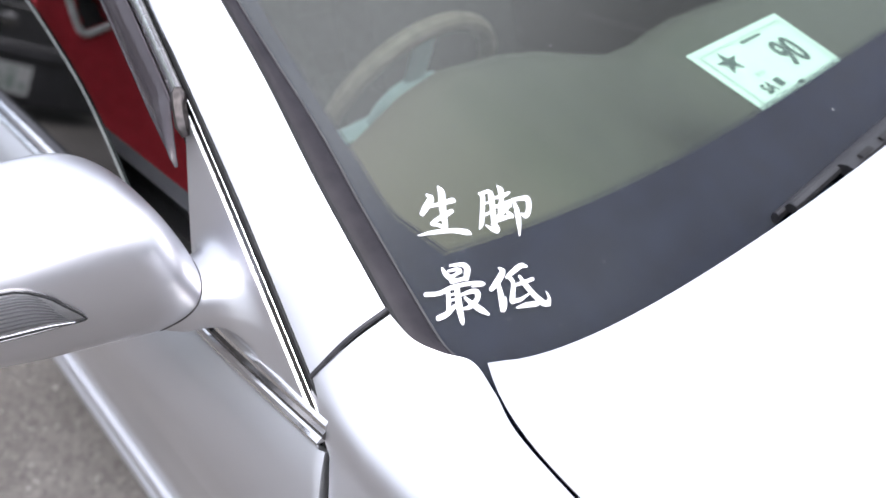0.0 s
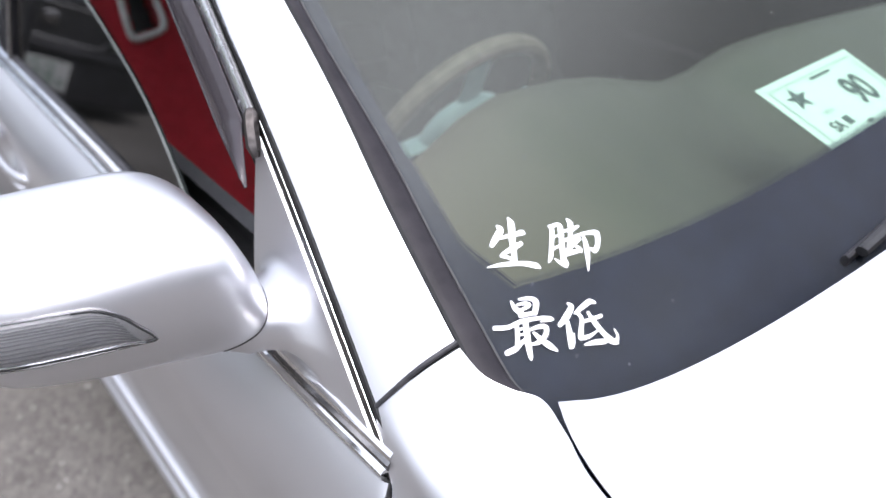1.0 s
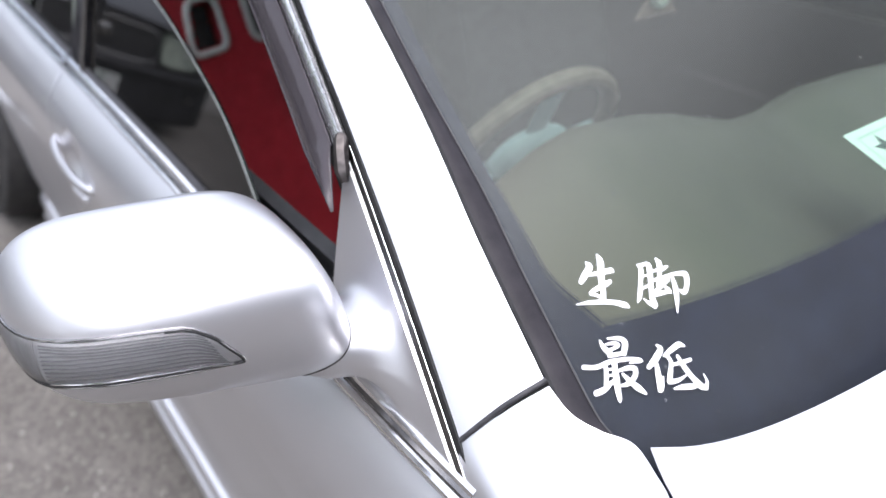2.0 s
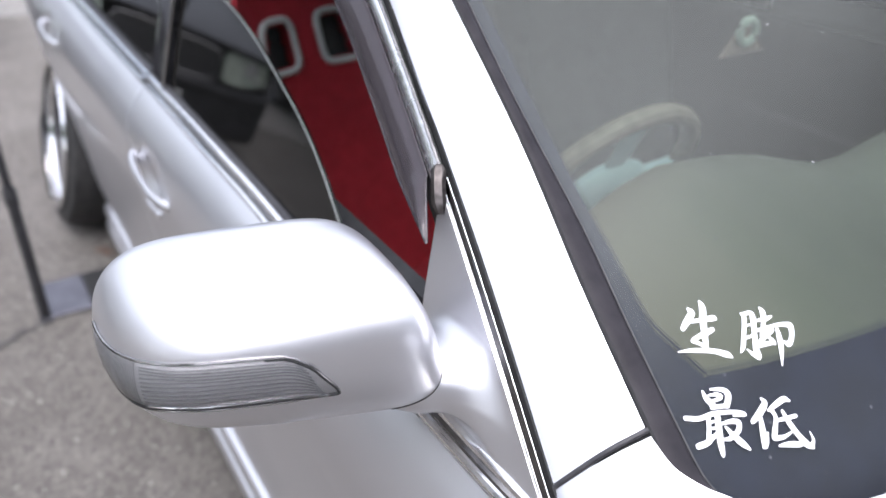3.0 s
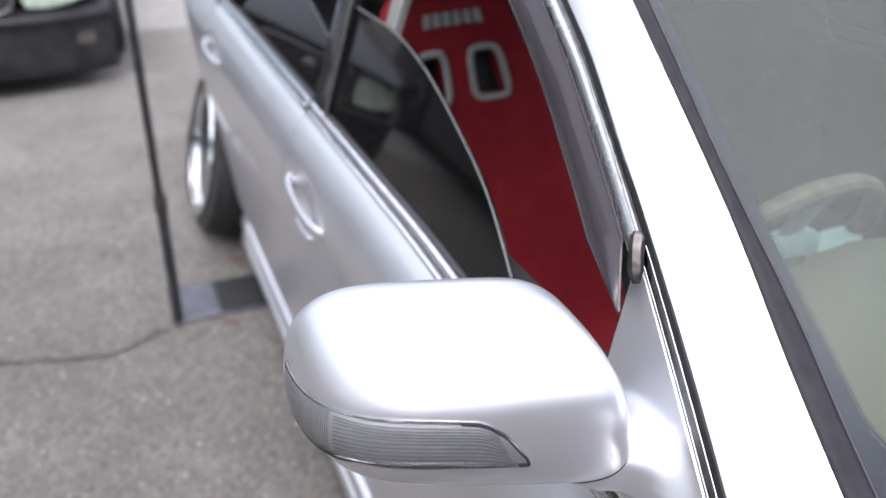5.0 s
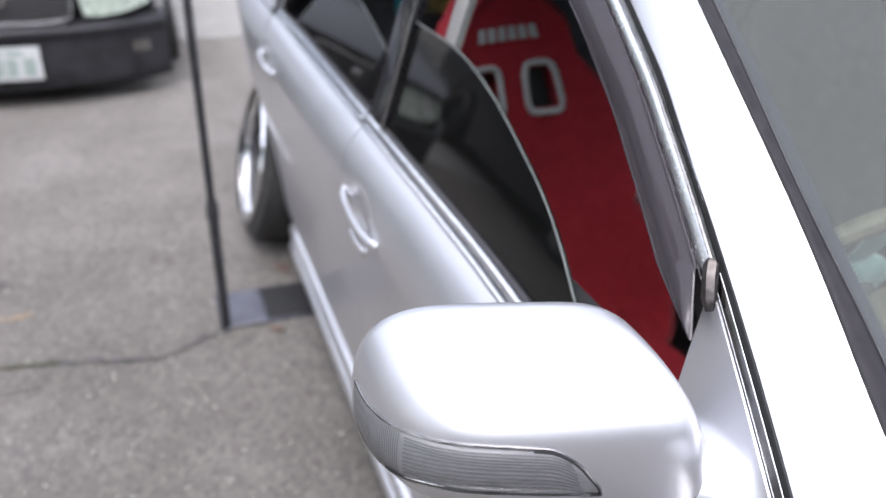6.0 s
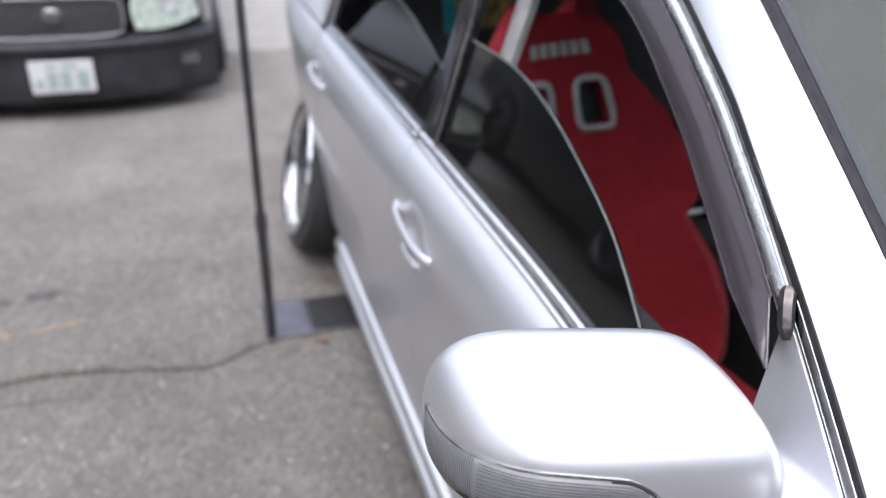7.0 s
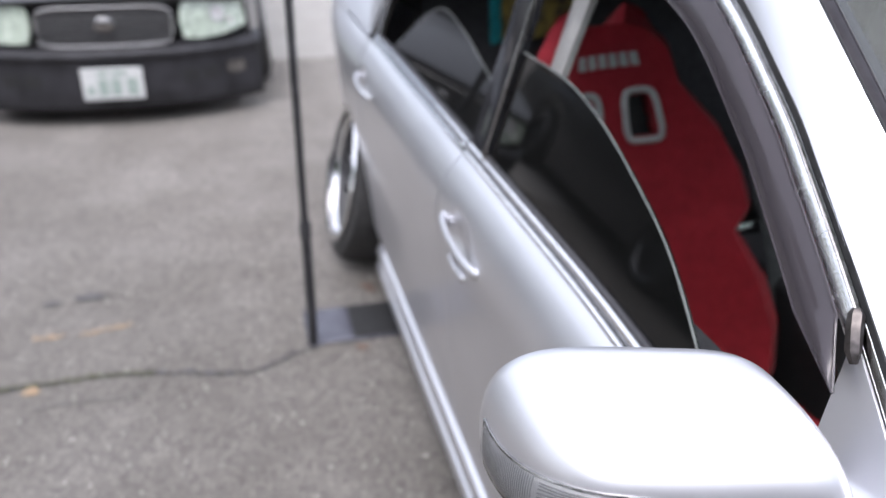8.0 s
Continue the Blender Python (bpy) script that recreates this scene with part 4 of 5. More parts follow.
ANGLES = sorted([2 * math.pi * k / 132 for k in range(132)] + [math.atan2(p.z - FOOT[1], p.y - FOOT[0]) % (2 * math.pi) for p in (SAIL_LOOP[0], SAIL_LOOP[24], SAIL_LOOP[37])])


def base_line(a):
    """From the outline over the flat of the base and up into the arm."""
    y, z = sail_edge(a)
    k = 0.0012 / math.hypot(FOOT[0] - y, FOOT[1] - z)
    lip, edge = on_sail(y, z, -0.003), on_sail(y + (FOOT[0] - y) * k, z + (FOOT[1] - z) * k)
    c, d = spow(math.cos(a), 0.85), spow(math.sin(a), 0.85)
    near = on_sail(FOOT[0] + 0.034 * c, FOOT[1] + 0.024 * d)
    neck = Vector((-0.822 + 0.006 * c, 0.024 + 0.034 * c, 0.909 + 0.027 * d))
    end = NECK + Vector((0.012 * c, NECK_Y * c, NECK_Z * d))
    # the fillet is tight above and wide towards the front and below
    wide = 0.020 + 0.085 * ((1 - math.sin(a)) / 2) ** 1.5
    q1, q2 = near.lerp(edge, min(1.0, wide / (edge - near).length)), near.lerp(neck, 0.8)
    out = [lip, lip.lerp(edge, 0.75) + (edge - lip) * 0.2]
    out += [edge.lerp(q1, k / 12) for k in range(12)]
    out += [q1 * (1 - k / 24) ** 2 + near * 2 * (k / 24) * (1 - k / 24) + q2 * (k / 24) ** 2 for k in range(24)]
    return out + [q2, neck] + [neck.lerp(end, k / 8) for k in range(1, 9)]


BASE_LINES = [base_line(a) for a in ANGLES]


def base_mesh(s):
    bm = bmesh.new()
    rows = [[bm.verts.new((s * p.x, p.y, p.z)) for p in line] for line in BASE_LINES]
    for A, B in zip(rows, rows[1:] + rows[:1]):
        for j in range(len(A) - 1):
            bm.faces.new((A[j], A[j + 1], B[j + 1], B[j]))
    return bm


def signal_top(p):
    return float(np.interp(p, [0, 0.12, 0.3, 0.49, 0.66, 0.82, 0.98, 1.13, 1.28, 1.47, 1.54, 1.6, 1.67, 1.74, 1.80, 1.82], [0.03, 0.0, 0.0, 0.05, 0.12, 0.195, 0.243, 0.263, 0.26, 0.243, 0.232, 0.19, 0.09, -0.06, -0.18, -0.25]))


def signal_low(p):
    return float(np.interp(p, [0, 0.1, 0.25, 0.4, 0.55, 0.7, 0.84, 0.98, 1.13, 1.29, 1.46, 1.63, 1.79, 1.82], [-0.50, -0.54, -0.56, -0.55, -0.51, -0.45, -0.37, -0.318, -0.292, -0.28, -0.275, -0.265, -0.265, -0.258]))


def lens(u, v, lift=0.0012):
    p = 1.82 * (1 - (1 - u) ** 1.2)
    a, b = signal_low(p), signal_top(p)
    return shell(p, a + (b - a) * v, lift + 0.001 * min(1, 8 * min(v, 1 - v)))


for s in (1, -1):
    mirror = part("door_mirror", grid(flip(housing, s), 150, 96), silver, car, "silver door mirror housing with a turn signal", thick=0.003, sharp=60)
    # reflecting glass and its dark surround at the back
    for name, k, y, mat, label in (("mirror_back", 0.95, -0.008, black_plastic, "black mirror surround"), ("mirror_glass", 0.84, -0.004, chrome, "silvered mirror glass")):
        bm = bmesh.new()
        ring = []
        for j in range(48):
            p = shell(0.0 if j < 24 else math.pi, math.cos(2 * math.pi * (j + 0.5) / 48) * 0.995)
            ring.append(bm.verts.new((s * (M_AT.x + (p.x - M_AT.x) * k), p.y + M_BACK + y, M_AT.z + (p.z - M_AT.z) * k)))
        bm.faces.new(ring)
        part(name, bm, mat, mirror, label, thick=0.003, smooth=False)

    # turn signal: wraps from the outer end to a point on the front
    signal = part("turn_signal", grid(flip(lens, s), 110, 18), clear_lens, mirror, "clear ribbed turn signal lens")
    part("signal_reflector", grid(flip(lambda u, v: lens(0.004 + 0.992 * u, 0.03 + 0.94 * v, -0.0006), s), 90, 10), lamp_reflector, signal, "grey lamp reflector")
    over, below = [lens(k / 90, 1.0, 0.0011) for k in range(91)], [lens(k / 90, 0.0, 0.0011) for k in range(91)]
    rim_pts = below + over[::-1][1:]
    part("signal_rim", tube([Vector((p.x * s, p.y, p.z)) for p in rim_pts], 0.00125, 6, close=True), smoked_chrome, signal, "dark chrome lamp rim")
    part("signal_gasket", tube([Vector((p.x * s, p.y, p.z)) for p in [lens(0.72 + 0.28 * k / 40, 0.965, 0.0016) for k in range(41)] + [lens(1 - 0.75 * k / 60, 0.045, 0.0016) for k in range(1, 61)]], 0.0009, 6), gap_dark, signal, "dark gasket along the lens")
    part("signal_line", tube([Vector((p.x * s, p.y, p.z)) for p in [lens(0.345 + 0.60 * k / 60, 0.10, 0.0018) for k in range(61)]], 0.0007, 6), chrome, signal, "bright lower edge")
    # ribs in the lens
    ribs = bmesh.new()
    for row in range(1, 11):
        v = 0.10 + 0.84 * row / 11
        pts = [lens(0.335 + (0.60 - 0.10 * abs(v - 0.1)) * k / 30, v, 0.0006) for k in range(31)]
        tube([Vector((p.x * s, p.y, p.z)) for p in pts], (0.0004, 0.0007), 6, bm=ribs)
    for col in range(34):
        u = 0.012 + 0.30 * col / 33
        pts = [lens(u, 0.06 + 0.88 * k / 8, 0.0006) for k in range(9)]
        tube([Vector((p.x * s, p.y, p.z)) for p in pts], 0.00035, 5, bm=ribs)
    tagged(part("lens_ribs", ribs, lens_rib, signal, "fine moulded ribs"), kind="stuff")

    foot = part("mirror_arm", base_mesh(s), silver, mirror, "silver triangular base flaring into the mirror arm", sharp=50)
    # the seam runs where the arm enters the housing
    wall_bm = grid(flip(housing, s), 150, 96)
    wall_tree = BVHTree.FromBMesh(wall_bm)
    wall_bm.free()
    ring = []
    for line in BASE_LINES:
        line = [Vector((s * p.x, p.y, p.z)) for p in line[4:]]
        for p, q in zip(line, line[1:]):
            hit = wall_tree.ray_cast(p, (q - p).normalized(), (q - p).length)
            if hit[0] is not None:
                ring.append(hit[0])
                break
    if len(ring) > 12:
        part("pivot_seam", tube(ring, 0.0010, 6, close=True), rubber, mirror, "dark pivot seam")
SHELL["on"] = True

# ---------------------------------------------------------------- writing and sticker on the windscreen
def on_screen(bm, at, U, V, lift):
    """Lays a flat mesh on the windscreen: its x along U, its y along V (both over the ground plan)."""
    for v in bm.verts:
        x, y = at[0] + U[0] * v.co.x + V[0] * v.co.y, at[1] + U[1] * v.co.x + V[1] * v.co.y
        v.co = on_glass(x, y, lift + v.co.z)
    return bm


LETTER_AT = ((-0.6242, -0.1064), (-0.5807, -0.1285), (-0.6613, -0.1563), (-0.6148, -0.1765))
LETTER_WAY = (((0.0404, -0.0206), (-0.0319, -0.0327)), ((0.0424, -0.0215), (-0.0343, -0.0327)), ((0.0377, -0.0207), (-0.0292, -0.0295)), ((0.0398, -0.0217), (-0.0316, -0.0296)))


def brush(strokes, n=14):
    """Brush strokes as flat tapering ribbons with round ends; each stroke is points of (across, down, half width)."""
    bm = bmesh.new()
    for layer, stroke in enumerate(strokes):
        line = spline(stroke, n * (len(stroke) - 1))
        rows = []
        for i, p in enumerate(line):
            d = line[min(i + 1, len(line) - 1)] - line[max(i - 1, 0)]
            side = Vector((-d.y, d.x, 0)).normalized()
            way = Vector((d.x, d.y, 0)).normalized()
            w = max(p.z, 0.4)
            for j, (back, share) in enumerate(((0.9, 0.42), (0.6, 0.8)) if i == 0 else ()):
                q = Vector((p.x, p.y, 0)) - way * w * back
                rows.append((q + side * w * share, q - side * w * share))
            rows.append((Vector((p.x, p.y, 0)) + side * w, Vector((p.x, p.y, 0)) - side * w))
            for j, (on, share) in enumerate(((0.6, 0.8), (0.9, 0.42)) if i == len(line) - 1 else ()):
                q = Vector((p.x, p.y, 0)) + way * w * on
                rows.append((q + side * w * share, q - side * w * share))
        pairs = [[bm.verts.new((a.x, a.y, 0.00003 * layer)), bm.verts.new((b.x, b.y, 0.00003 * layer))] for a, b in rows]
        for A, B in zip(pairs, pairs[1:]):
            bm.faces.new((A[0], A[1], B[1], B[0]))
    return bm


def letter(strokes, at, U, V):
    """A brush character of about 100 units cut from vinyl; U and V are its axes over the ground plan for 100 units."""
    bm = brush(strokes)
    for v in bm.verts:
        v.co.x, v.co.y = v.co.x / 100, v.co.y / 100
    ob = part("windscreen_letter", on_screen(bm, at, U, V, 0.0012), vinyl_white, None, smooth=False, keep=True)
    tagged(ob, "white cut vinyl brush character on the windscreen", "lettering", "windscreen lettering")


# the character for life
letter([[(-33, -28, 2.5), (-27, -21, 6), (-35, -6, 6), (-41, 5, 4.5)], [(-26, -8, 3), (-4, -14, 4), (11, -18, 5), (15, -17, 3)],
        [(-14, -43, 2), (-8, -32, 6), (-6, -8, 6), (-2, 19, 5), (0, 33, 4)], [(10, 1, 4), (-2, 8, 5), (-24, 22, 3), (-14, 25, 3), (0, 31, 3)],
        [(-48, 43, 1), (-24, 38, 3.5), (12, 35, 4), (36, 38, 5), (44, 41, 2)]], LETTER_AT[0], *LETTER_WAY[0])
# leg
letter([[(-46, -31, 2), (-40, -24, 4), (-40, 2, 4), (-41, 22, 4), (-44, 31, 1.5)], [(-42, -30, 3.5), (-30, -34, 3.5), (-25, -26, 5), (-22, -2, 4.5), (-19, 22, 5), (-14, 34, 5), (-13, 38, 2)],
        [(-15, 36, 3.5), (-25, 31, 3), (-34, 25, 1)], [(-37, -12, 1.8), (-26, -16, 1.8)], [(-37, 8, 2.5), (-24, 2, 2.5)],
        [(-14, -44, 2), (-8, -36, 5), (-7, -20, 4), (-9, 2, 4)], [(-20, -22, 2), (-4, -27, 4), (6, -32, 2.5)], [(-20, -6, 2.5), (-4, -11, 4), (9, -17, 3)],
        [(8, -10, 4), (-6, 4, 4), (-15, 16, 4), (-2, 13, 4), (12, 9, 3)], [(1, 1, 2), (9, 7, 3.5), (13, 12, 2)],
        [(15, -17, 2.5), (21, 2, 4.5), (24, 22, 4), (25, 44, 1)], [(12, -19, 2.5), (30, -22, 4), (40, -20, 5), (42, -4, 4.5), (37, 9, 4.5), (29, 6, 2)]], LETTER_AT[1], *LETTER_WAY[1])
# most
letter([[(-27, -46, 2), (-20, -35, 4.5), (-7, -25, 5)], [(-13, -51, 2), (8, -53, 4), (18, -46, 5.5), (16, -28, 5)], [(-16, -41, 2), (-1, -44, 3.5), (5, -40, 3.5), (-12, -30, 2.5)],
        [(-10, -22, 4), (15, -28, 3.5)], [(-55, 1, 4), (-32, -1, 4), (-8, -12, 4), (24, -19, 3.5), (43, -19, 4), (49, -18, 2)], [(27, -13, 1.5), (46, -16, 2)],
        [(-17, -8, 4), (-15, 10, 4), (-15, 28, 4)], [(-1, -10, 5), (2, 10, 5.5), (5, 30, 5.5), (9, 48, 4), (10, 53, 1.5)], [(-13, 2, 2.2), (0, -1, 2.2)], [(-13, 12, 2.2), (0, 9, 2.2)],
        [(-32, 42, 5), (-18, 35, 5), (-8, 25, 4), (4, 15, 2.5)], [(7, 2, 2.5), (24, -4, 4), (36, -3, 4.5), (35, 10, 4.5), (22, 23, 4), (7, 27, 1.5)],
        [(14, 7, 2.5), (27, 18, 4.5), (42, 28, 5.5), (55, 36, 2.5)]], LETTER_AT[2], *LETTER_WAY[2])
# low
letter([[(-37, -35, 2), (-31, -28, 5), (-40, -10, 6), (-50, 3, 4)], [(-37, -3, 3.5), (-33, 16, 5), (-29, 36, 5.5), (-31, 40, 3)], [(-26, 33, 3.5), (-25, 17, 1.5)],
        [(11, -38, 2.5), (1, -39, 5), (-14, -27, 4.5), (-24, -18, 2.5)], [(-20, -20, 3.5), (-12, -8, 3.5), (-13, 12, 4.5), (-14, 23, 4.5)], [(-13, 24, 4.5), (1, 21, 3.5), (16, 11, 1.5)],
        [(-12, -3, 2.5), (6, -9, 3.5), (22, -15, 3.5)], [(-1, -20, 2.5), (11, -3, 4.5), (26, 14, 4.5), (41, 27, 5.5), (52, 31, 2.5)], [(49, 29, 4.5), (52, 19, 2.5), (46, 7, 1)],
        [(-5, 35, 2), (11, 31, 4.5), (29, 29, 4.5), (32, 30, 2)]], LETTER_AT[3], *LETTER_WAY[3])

ST_AT, ST_U, ST_V = (-0.2945, -0.1006), (0.150, -0.0071), (0.0285, -0.0710)


def patch(a0, b0, a1, b1, lift, n=6):
    bm = grid(lambda u, v: Vector((a0 + (a1 - a0) * u, b0 + (b1 - b0) * v, 0)), n, n)
    return on_screen(bm, ST_AT, ST_U, ST_V, lift)


sticker = part("windscreen_sticker", patch(0, 0, 1, 1.05, -0.0045), sticker_paper, None, smooth=False, thick=0.0003)
tagged(sticker, "pale green inspection sticker with a star behind the windscreen", "sticker")
for a0, b0, a1, b1 in ((0.06, 0.09, 0.95, 0.125), (0.06, 0.09, 0.075, 1.0), (0.945, 0.09, 0.955, 0.95)):
    part("border_line", patch(a0, b0, a1, b1, -0.0038, 3), sticker_faint, sticker, "grey printed border")
star = bmesh.new()
ring = [star.verts.new((0.21 + (0.105 if k % 2 == 0 else 0.04) * math.sin(k * math.pi / 5), 0.33 - 1.75 * (0.105 if k % 2 == 0 else 0.04) * math.cos(k * math.pi / 5), 0)) for k in range(10)]
mid = star.verts.new((0.21, 0.33, 0))
for k in range(10):
    star.faces.new((ring[k], ring[(k + 1) % 10], mid))
part("printed_star", on_screen(star, ST_AT, ST_U, ST_V, -0.0036), sticker_ink, sticker, "dark printed star")


def sticker_text(text, a, b, size, wide):
    bm = flat_text(text, 1.0, 0.02)
    for v in bm.verts:
        v.co = Vector((a + v.co.x * size * wide, b - v.co.y * size, 0))
    return on_screen(bm, ST_AT, ST_U, ST_V, -0.0036)


part("printed_number", sticker_text("90", 0.72, 0.55, 0.45, 0.37), sticker_ink, sticker, "dark printed number 90")
part("printed_grade", sticker_text("SA", 0.235, 0.84, 0.17, 0.42), sticker_ink, sticker, "printed letters SA")
part("printed_bar", patch(0.325, 0.765, 0.385, 0.90, -0.0036, 2), sticker_ink, sticker, "small print")
part("printed_bar", patch(0.46, 0.15, 0.68, 0.185, -0.0036, 2), sticker_ink, sticker, "small print")
part("printed_bar", patch(0.26, 0.60, 0.36, 0.66, -0.0036, 2), sticker_faint, sticker, "faint small print")
part("printed_bar", patch(0.47, 0.94, 0.53, 0.99, -0.0036, 2), sticker_ink, sticker, "small print")

def under(ob, holder):
    ob.matrix_parent_inverse = Matrix.Translation(-Vector(holder.location))
    return ob


# wiper lying along the bonnet edge
wiper = thing("windscreen_wiper", "black windscreen wiper resting on the glass beside the bonnet", "wiper", (-0.1, -0.245, 0.87))


def wiper_line(x0, x1, dy, lift, n=30):
    return [on_glass(x, -0.247 + 0.014 * (x + 0.36) + dy, lift) for x in (x0 + (x1 - x0) * k / n for k in range(n + 1))]


under(part("wiper_blade", tube(wiper_line(-0.362, 0.22, 0.0, 0.004), (0.004, 0.006), 8), rubber, wiper, "rubber wiper blade"), wiper)
under(part("blade_holder", tube(wiper_line(-0.35, 0.21, -0.002, 0.014), (0.006, 0.005), 8), black_plastic, wiper, "black blade holder"), wiper)
under(part("wiper_arm", tube(wiper_line(-0.27, 0.30, -0.007, 0.021), (0.010, 0.006), 8), black_plastic, wiper, "black wiper arm"), wiper)
for k in range(7):
    q = wiper_line(-0.25 + 0.04 * k, -0.23 + 0.04 * k, -0.006, 0.028, 1)
    under(part("arm_slot", tube(q, (0.0035, 0.0012), 6), gap_dark, wiper, "dark slot"), wiper)

# ---------------------------------------------------------------- interior
DASH_X = [-0.72, -0.58, -0.47, -0.415, -0.33, -0.264, -0.19, -0.126, -0.06, 0.02, 0.15, 0.45, 0.72]
DASH_Z = [0.84, 0.875, 0.918, 0.926, 0.912, 0.892, 0.862, 0.838, 0.832, 0.846, 0.850, 0.845, 0.83]


def dash(u, v):
    x = -0.66 + 1.32 * u
    z = float(np.interp(x, DASH_X, DASH_Z))
    y = -0.20 + 0.35 * min(v / 0.7, 1)
    h = z - 0.36 * (0.15 - y) * (0.8 + 0.2 * min(v / 0.7, 1)) - 0.02 * max(0, 1 - abs(v - 0.7) / 0.1)
    if v > 0.7:
        k = (v - 0.7) / 0.3
        return Vector((x, 0.15 + 0.06 * k, z - 0.02 - 0.30 * k))
    return Vector((x, y, h))


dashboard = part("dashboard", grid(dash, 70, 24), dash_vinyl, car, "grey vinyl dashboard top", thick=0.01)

# steering wheel
wheel_at = Vector((-0.347, 0.315, 0.772))
tilt = Matrix.Translation(wheel_at) @ Euler((radians(-62), 0, 0)).to_matrix().to_4x4()
ring_pts = [tilt @ Vector((0.150 * math.cos(a), 0.150 * math.sin(a), 0)) for a in (2 * math.pi * k / 48 for k in range(48))]
steering = part("steering_wheel", tube(ring_pts, (0.014, 0.013), 10, close=True), wheel_leather, car, "brown grey leather steering wheel")
hub = bmesh.new()
bmesh.ops.create_uvsphere(hub, u_segments=24, v_segments=12, radius=0.075)
for v in hub.verts:
    v.co = tilt @ Vector((v.co.x, v.co.y * 0.85, v.co.z * 0.35 - 0.005))
part("wheel_hub", hub, hub_blue, steering, "pale hub pad")
for a in (0, 180, 270):
    p = Vector((math.cos(radians(a)), math.sin(radians(a)), 0))
    part("wheel_spoke", tube([tilt @ (p * 0.05), tilt @ (p * 0.11), tilt @ (p * 0.147)], (0.02, 0.007), 8), hub_blue, steering, "pale spoke")
part("steering_column", tube([tilt @ Vector((0, 0, -0.02)), tilt @ Vector((0, 0.0, -0.20))], 0.04, 12), black_plastic, steering, "black column cover")

# bucket seat
SEAT_X = -0.435
SEAT_V = [0.0, 0.07, 0.185, 0.324, 0.447, 0.51, 0.612, 0.697, 0.835, 0.93, 0.985, 1.0]
SEAT_W = [0.20, 0.245, 0.26, 0.24, 0.212, 0.245, 0.235, 0.215, 0.142, 0.122, 0.085, 0.04]
SEAT_D = [0.11, 0.12, 0.12, 0.11, 0.075, 0.085, 0.075, 0.055, 0.03, 0.03, 0.02, 0.01]


def seat_point(q, v, push=0.0):
    """q from -1 to 1 across, v from the cushion up to the head."""
    z = 0.25 + 0.735 * v
    w, d = float(np.interp(v, SEAT_V, SEAT_W)), float(np.interp(v, SEAT_V, SEAT_D))
    y = 1.103 + 0.336 * (z - 0.753) - d * abs(q) ** 2.6 - push
    return Vector((SEAT_X + w * q, y, z))


def in_slot(q, v):
    x = abs(seat_point(q, v).x - SEAT_X)
    return 0.034 < x < 0.094 and 0.70 < v < 0.815 and (x - 0.034) > (v - 0.70) * -0.05 and x < 0.094 - (v - 0.70) * 0.12


seat_bm = bmesh.new()
NU, NV = 80, 90
cells = [[seat_bm.verts.new(seat_point(-1 + 2 * i / NU, j / NV)) for j in range(NV + 1)] for i in range(NU + 1)]
for i in range(NU):
    for j in range(NV):
        if not in_slot(-1 + 2 * (i + 0.5) / NU, (j + 0.5) / NV):
            seat_bm.faces.new((cells[i][j], cells[i + 1][j], cells[i + 1][j + 1], cells[i][j + 1]))
seat = thing("bucket_seat", "red cloth racing bucket seat with harness slots", "seat", (SEAT_X, 0.85, 0.16))


under(part("backrest", seat_bm, red_cloth, seat, "red cloth backrest", thick=0.05, offset=1.0), seat)


def cushion(u, v):
    q = 2 * u - 1
    y = 0.60 + 0.42 * v
    return Vector((SEAT_X + 0.23 * q, y - 0.08, 0.20 + 0.08 * abs(q) ** 3 + 0.05 * (1 - v) - 0.03 * max(0, 1 - v * 8)))


under(part("cushion", grid(cushion, 40, 30), red_cloth, seat, "red cloth cushion", thick=0.08), seat)
under(part("seat_base", box((SEAT_X - 0.2, 0.62, 0.16), (SEAT_X + 0.2, 1.0, 0.24)), black_plastic, seat, "black seat mount", bevel=0.01), seat)
for s in (1, -1):
    def slot_pt(a, s=s):
        c, d = spow(math.cos(a), 0.45), spow(math.sin(a), 0.45)
        v = 0.757 + 0.068 * d
        x = s * (0.064 + 0.036 * c - 0.008 * d * (1 if c > 0 else 0))
        w = float(np.interp(v, SEAT_V, SEAT_W))
        return seat_point(x / w, v, 0.003)
    under(part("slot_rim", tube([slot_pt(2 * math.pi * k / 40) for k in range(40)], 0.0075, 8, close=True), pale_rim, seat, "grey harness slot rim"), seat)
under(part("seat_back_shell", grid(lambda u, v: seat_point((2 * u - 1) * 0.9, v * 0.97, -0.075), 20, 20), black_plastic, seat, "black seat shell", thick=0.01), seat)
# maker's word as plain bars
for k in range(6):
    a = -0.052 + k * 0.0245
    under(part("word_bar", grid(lambda u, v: seat_point((a - 0.020 + 0.018 * u) / 0.137 + 0.02, 0.890 + 0.036 * v, 0.0025), 2, 2), pale_rim, seat, "pale embroidered bar", thick=0.001), seat)
harness = thing("seat_belt", "black seat belt webbing with a silver adjuster", "seat belt", (-0.15, 1.0, 0.3))
under(part("webbing", strip(curve_of([(-0.17, 1.08, 0.78), (-0.145, 1.02, 0.62), (-0.12, 0.97, 0.45), (-0.13, 0.93, 0.28)]), curve_of([(-0.125, 1.09, 0.78), (-0.10, 1.03, 0.62), (-0.075, 0.98, 0.45), (-0.085, 0.94, 0.28)]), 20), dark_cloth, harness, thick=0.003), harness)
under(part("adjuster", box((-0.19, 1.015, 0.545), (-0.10, 1.03, 0.560)), polished, harness, "silver adjuster bar", bevel=0.003), harness)
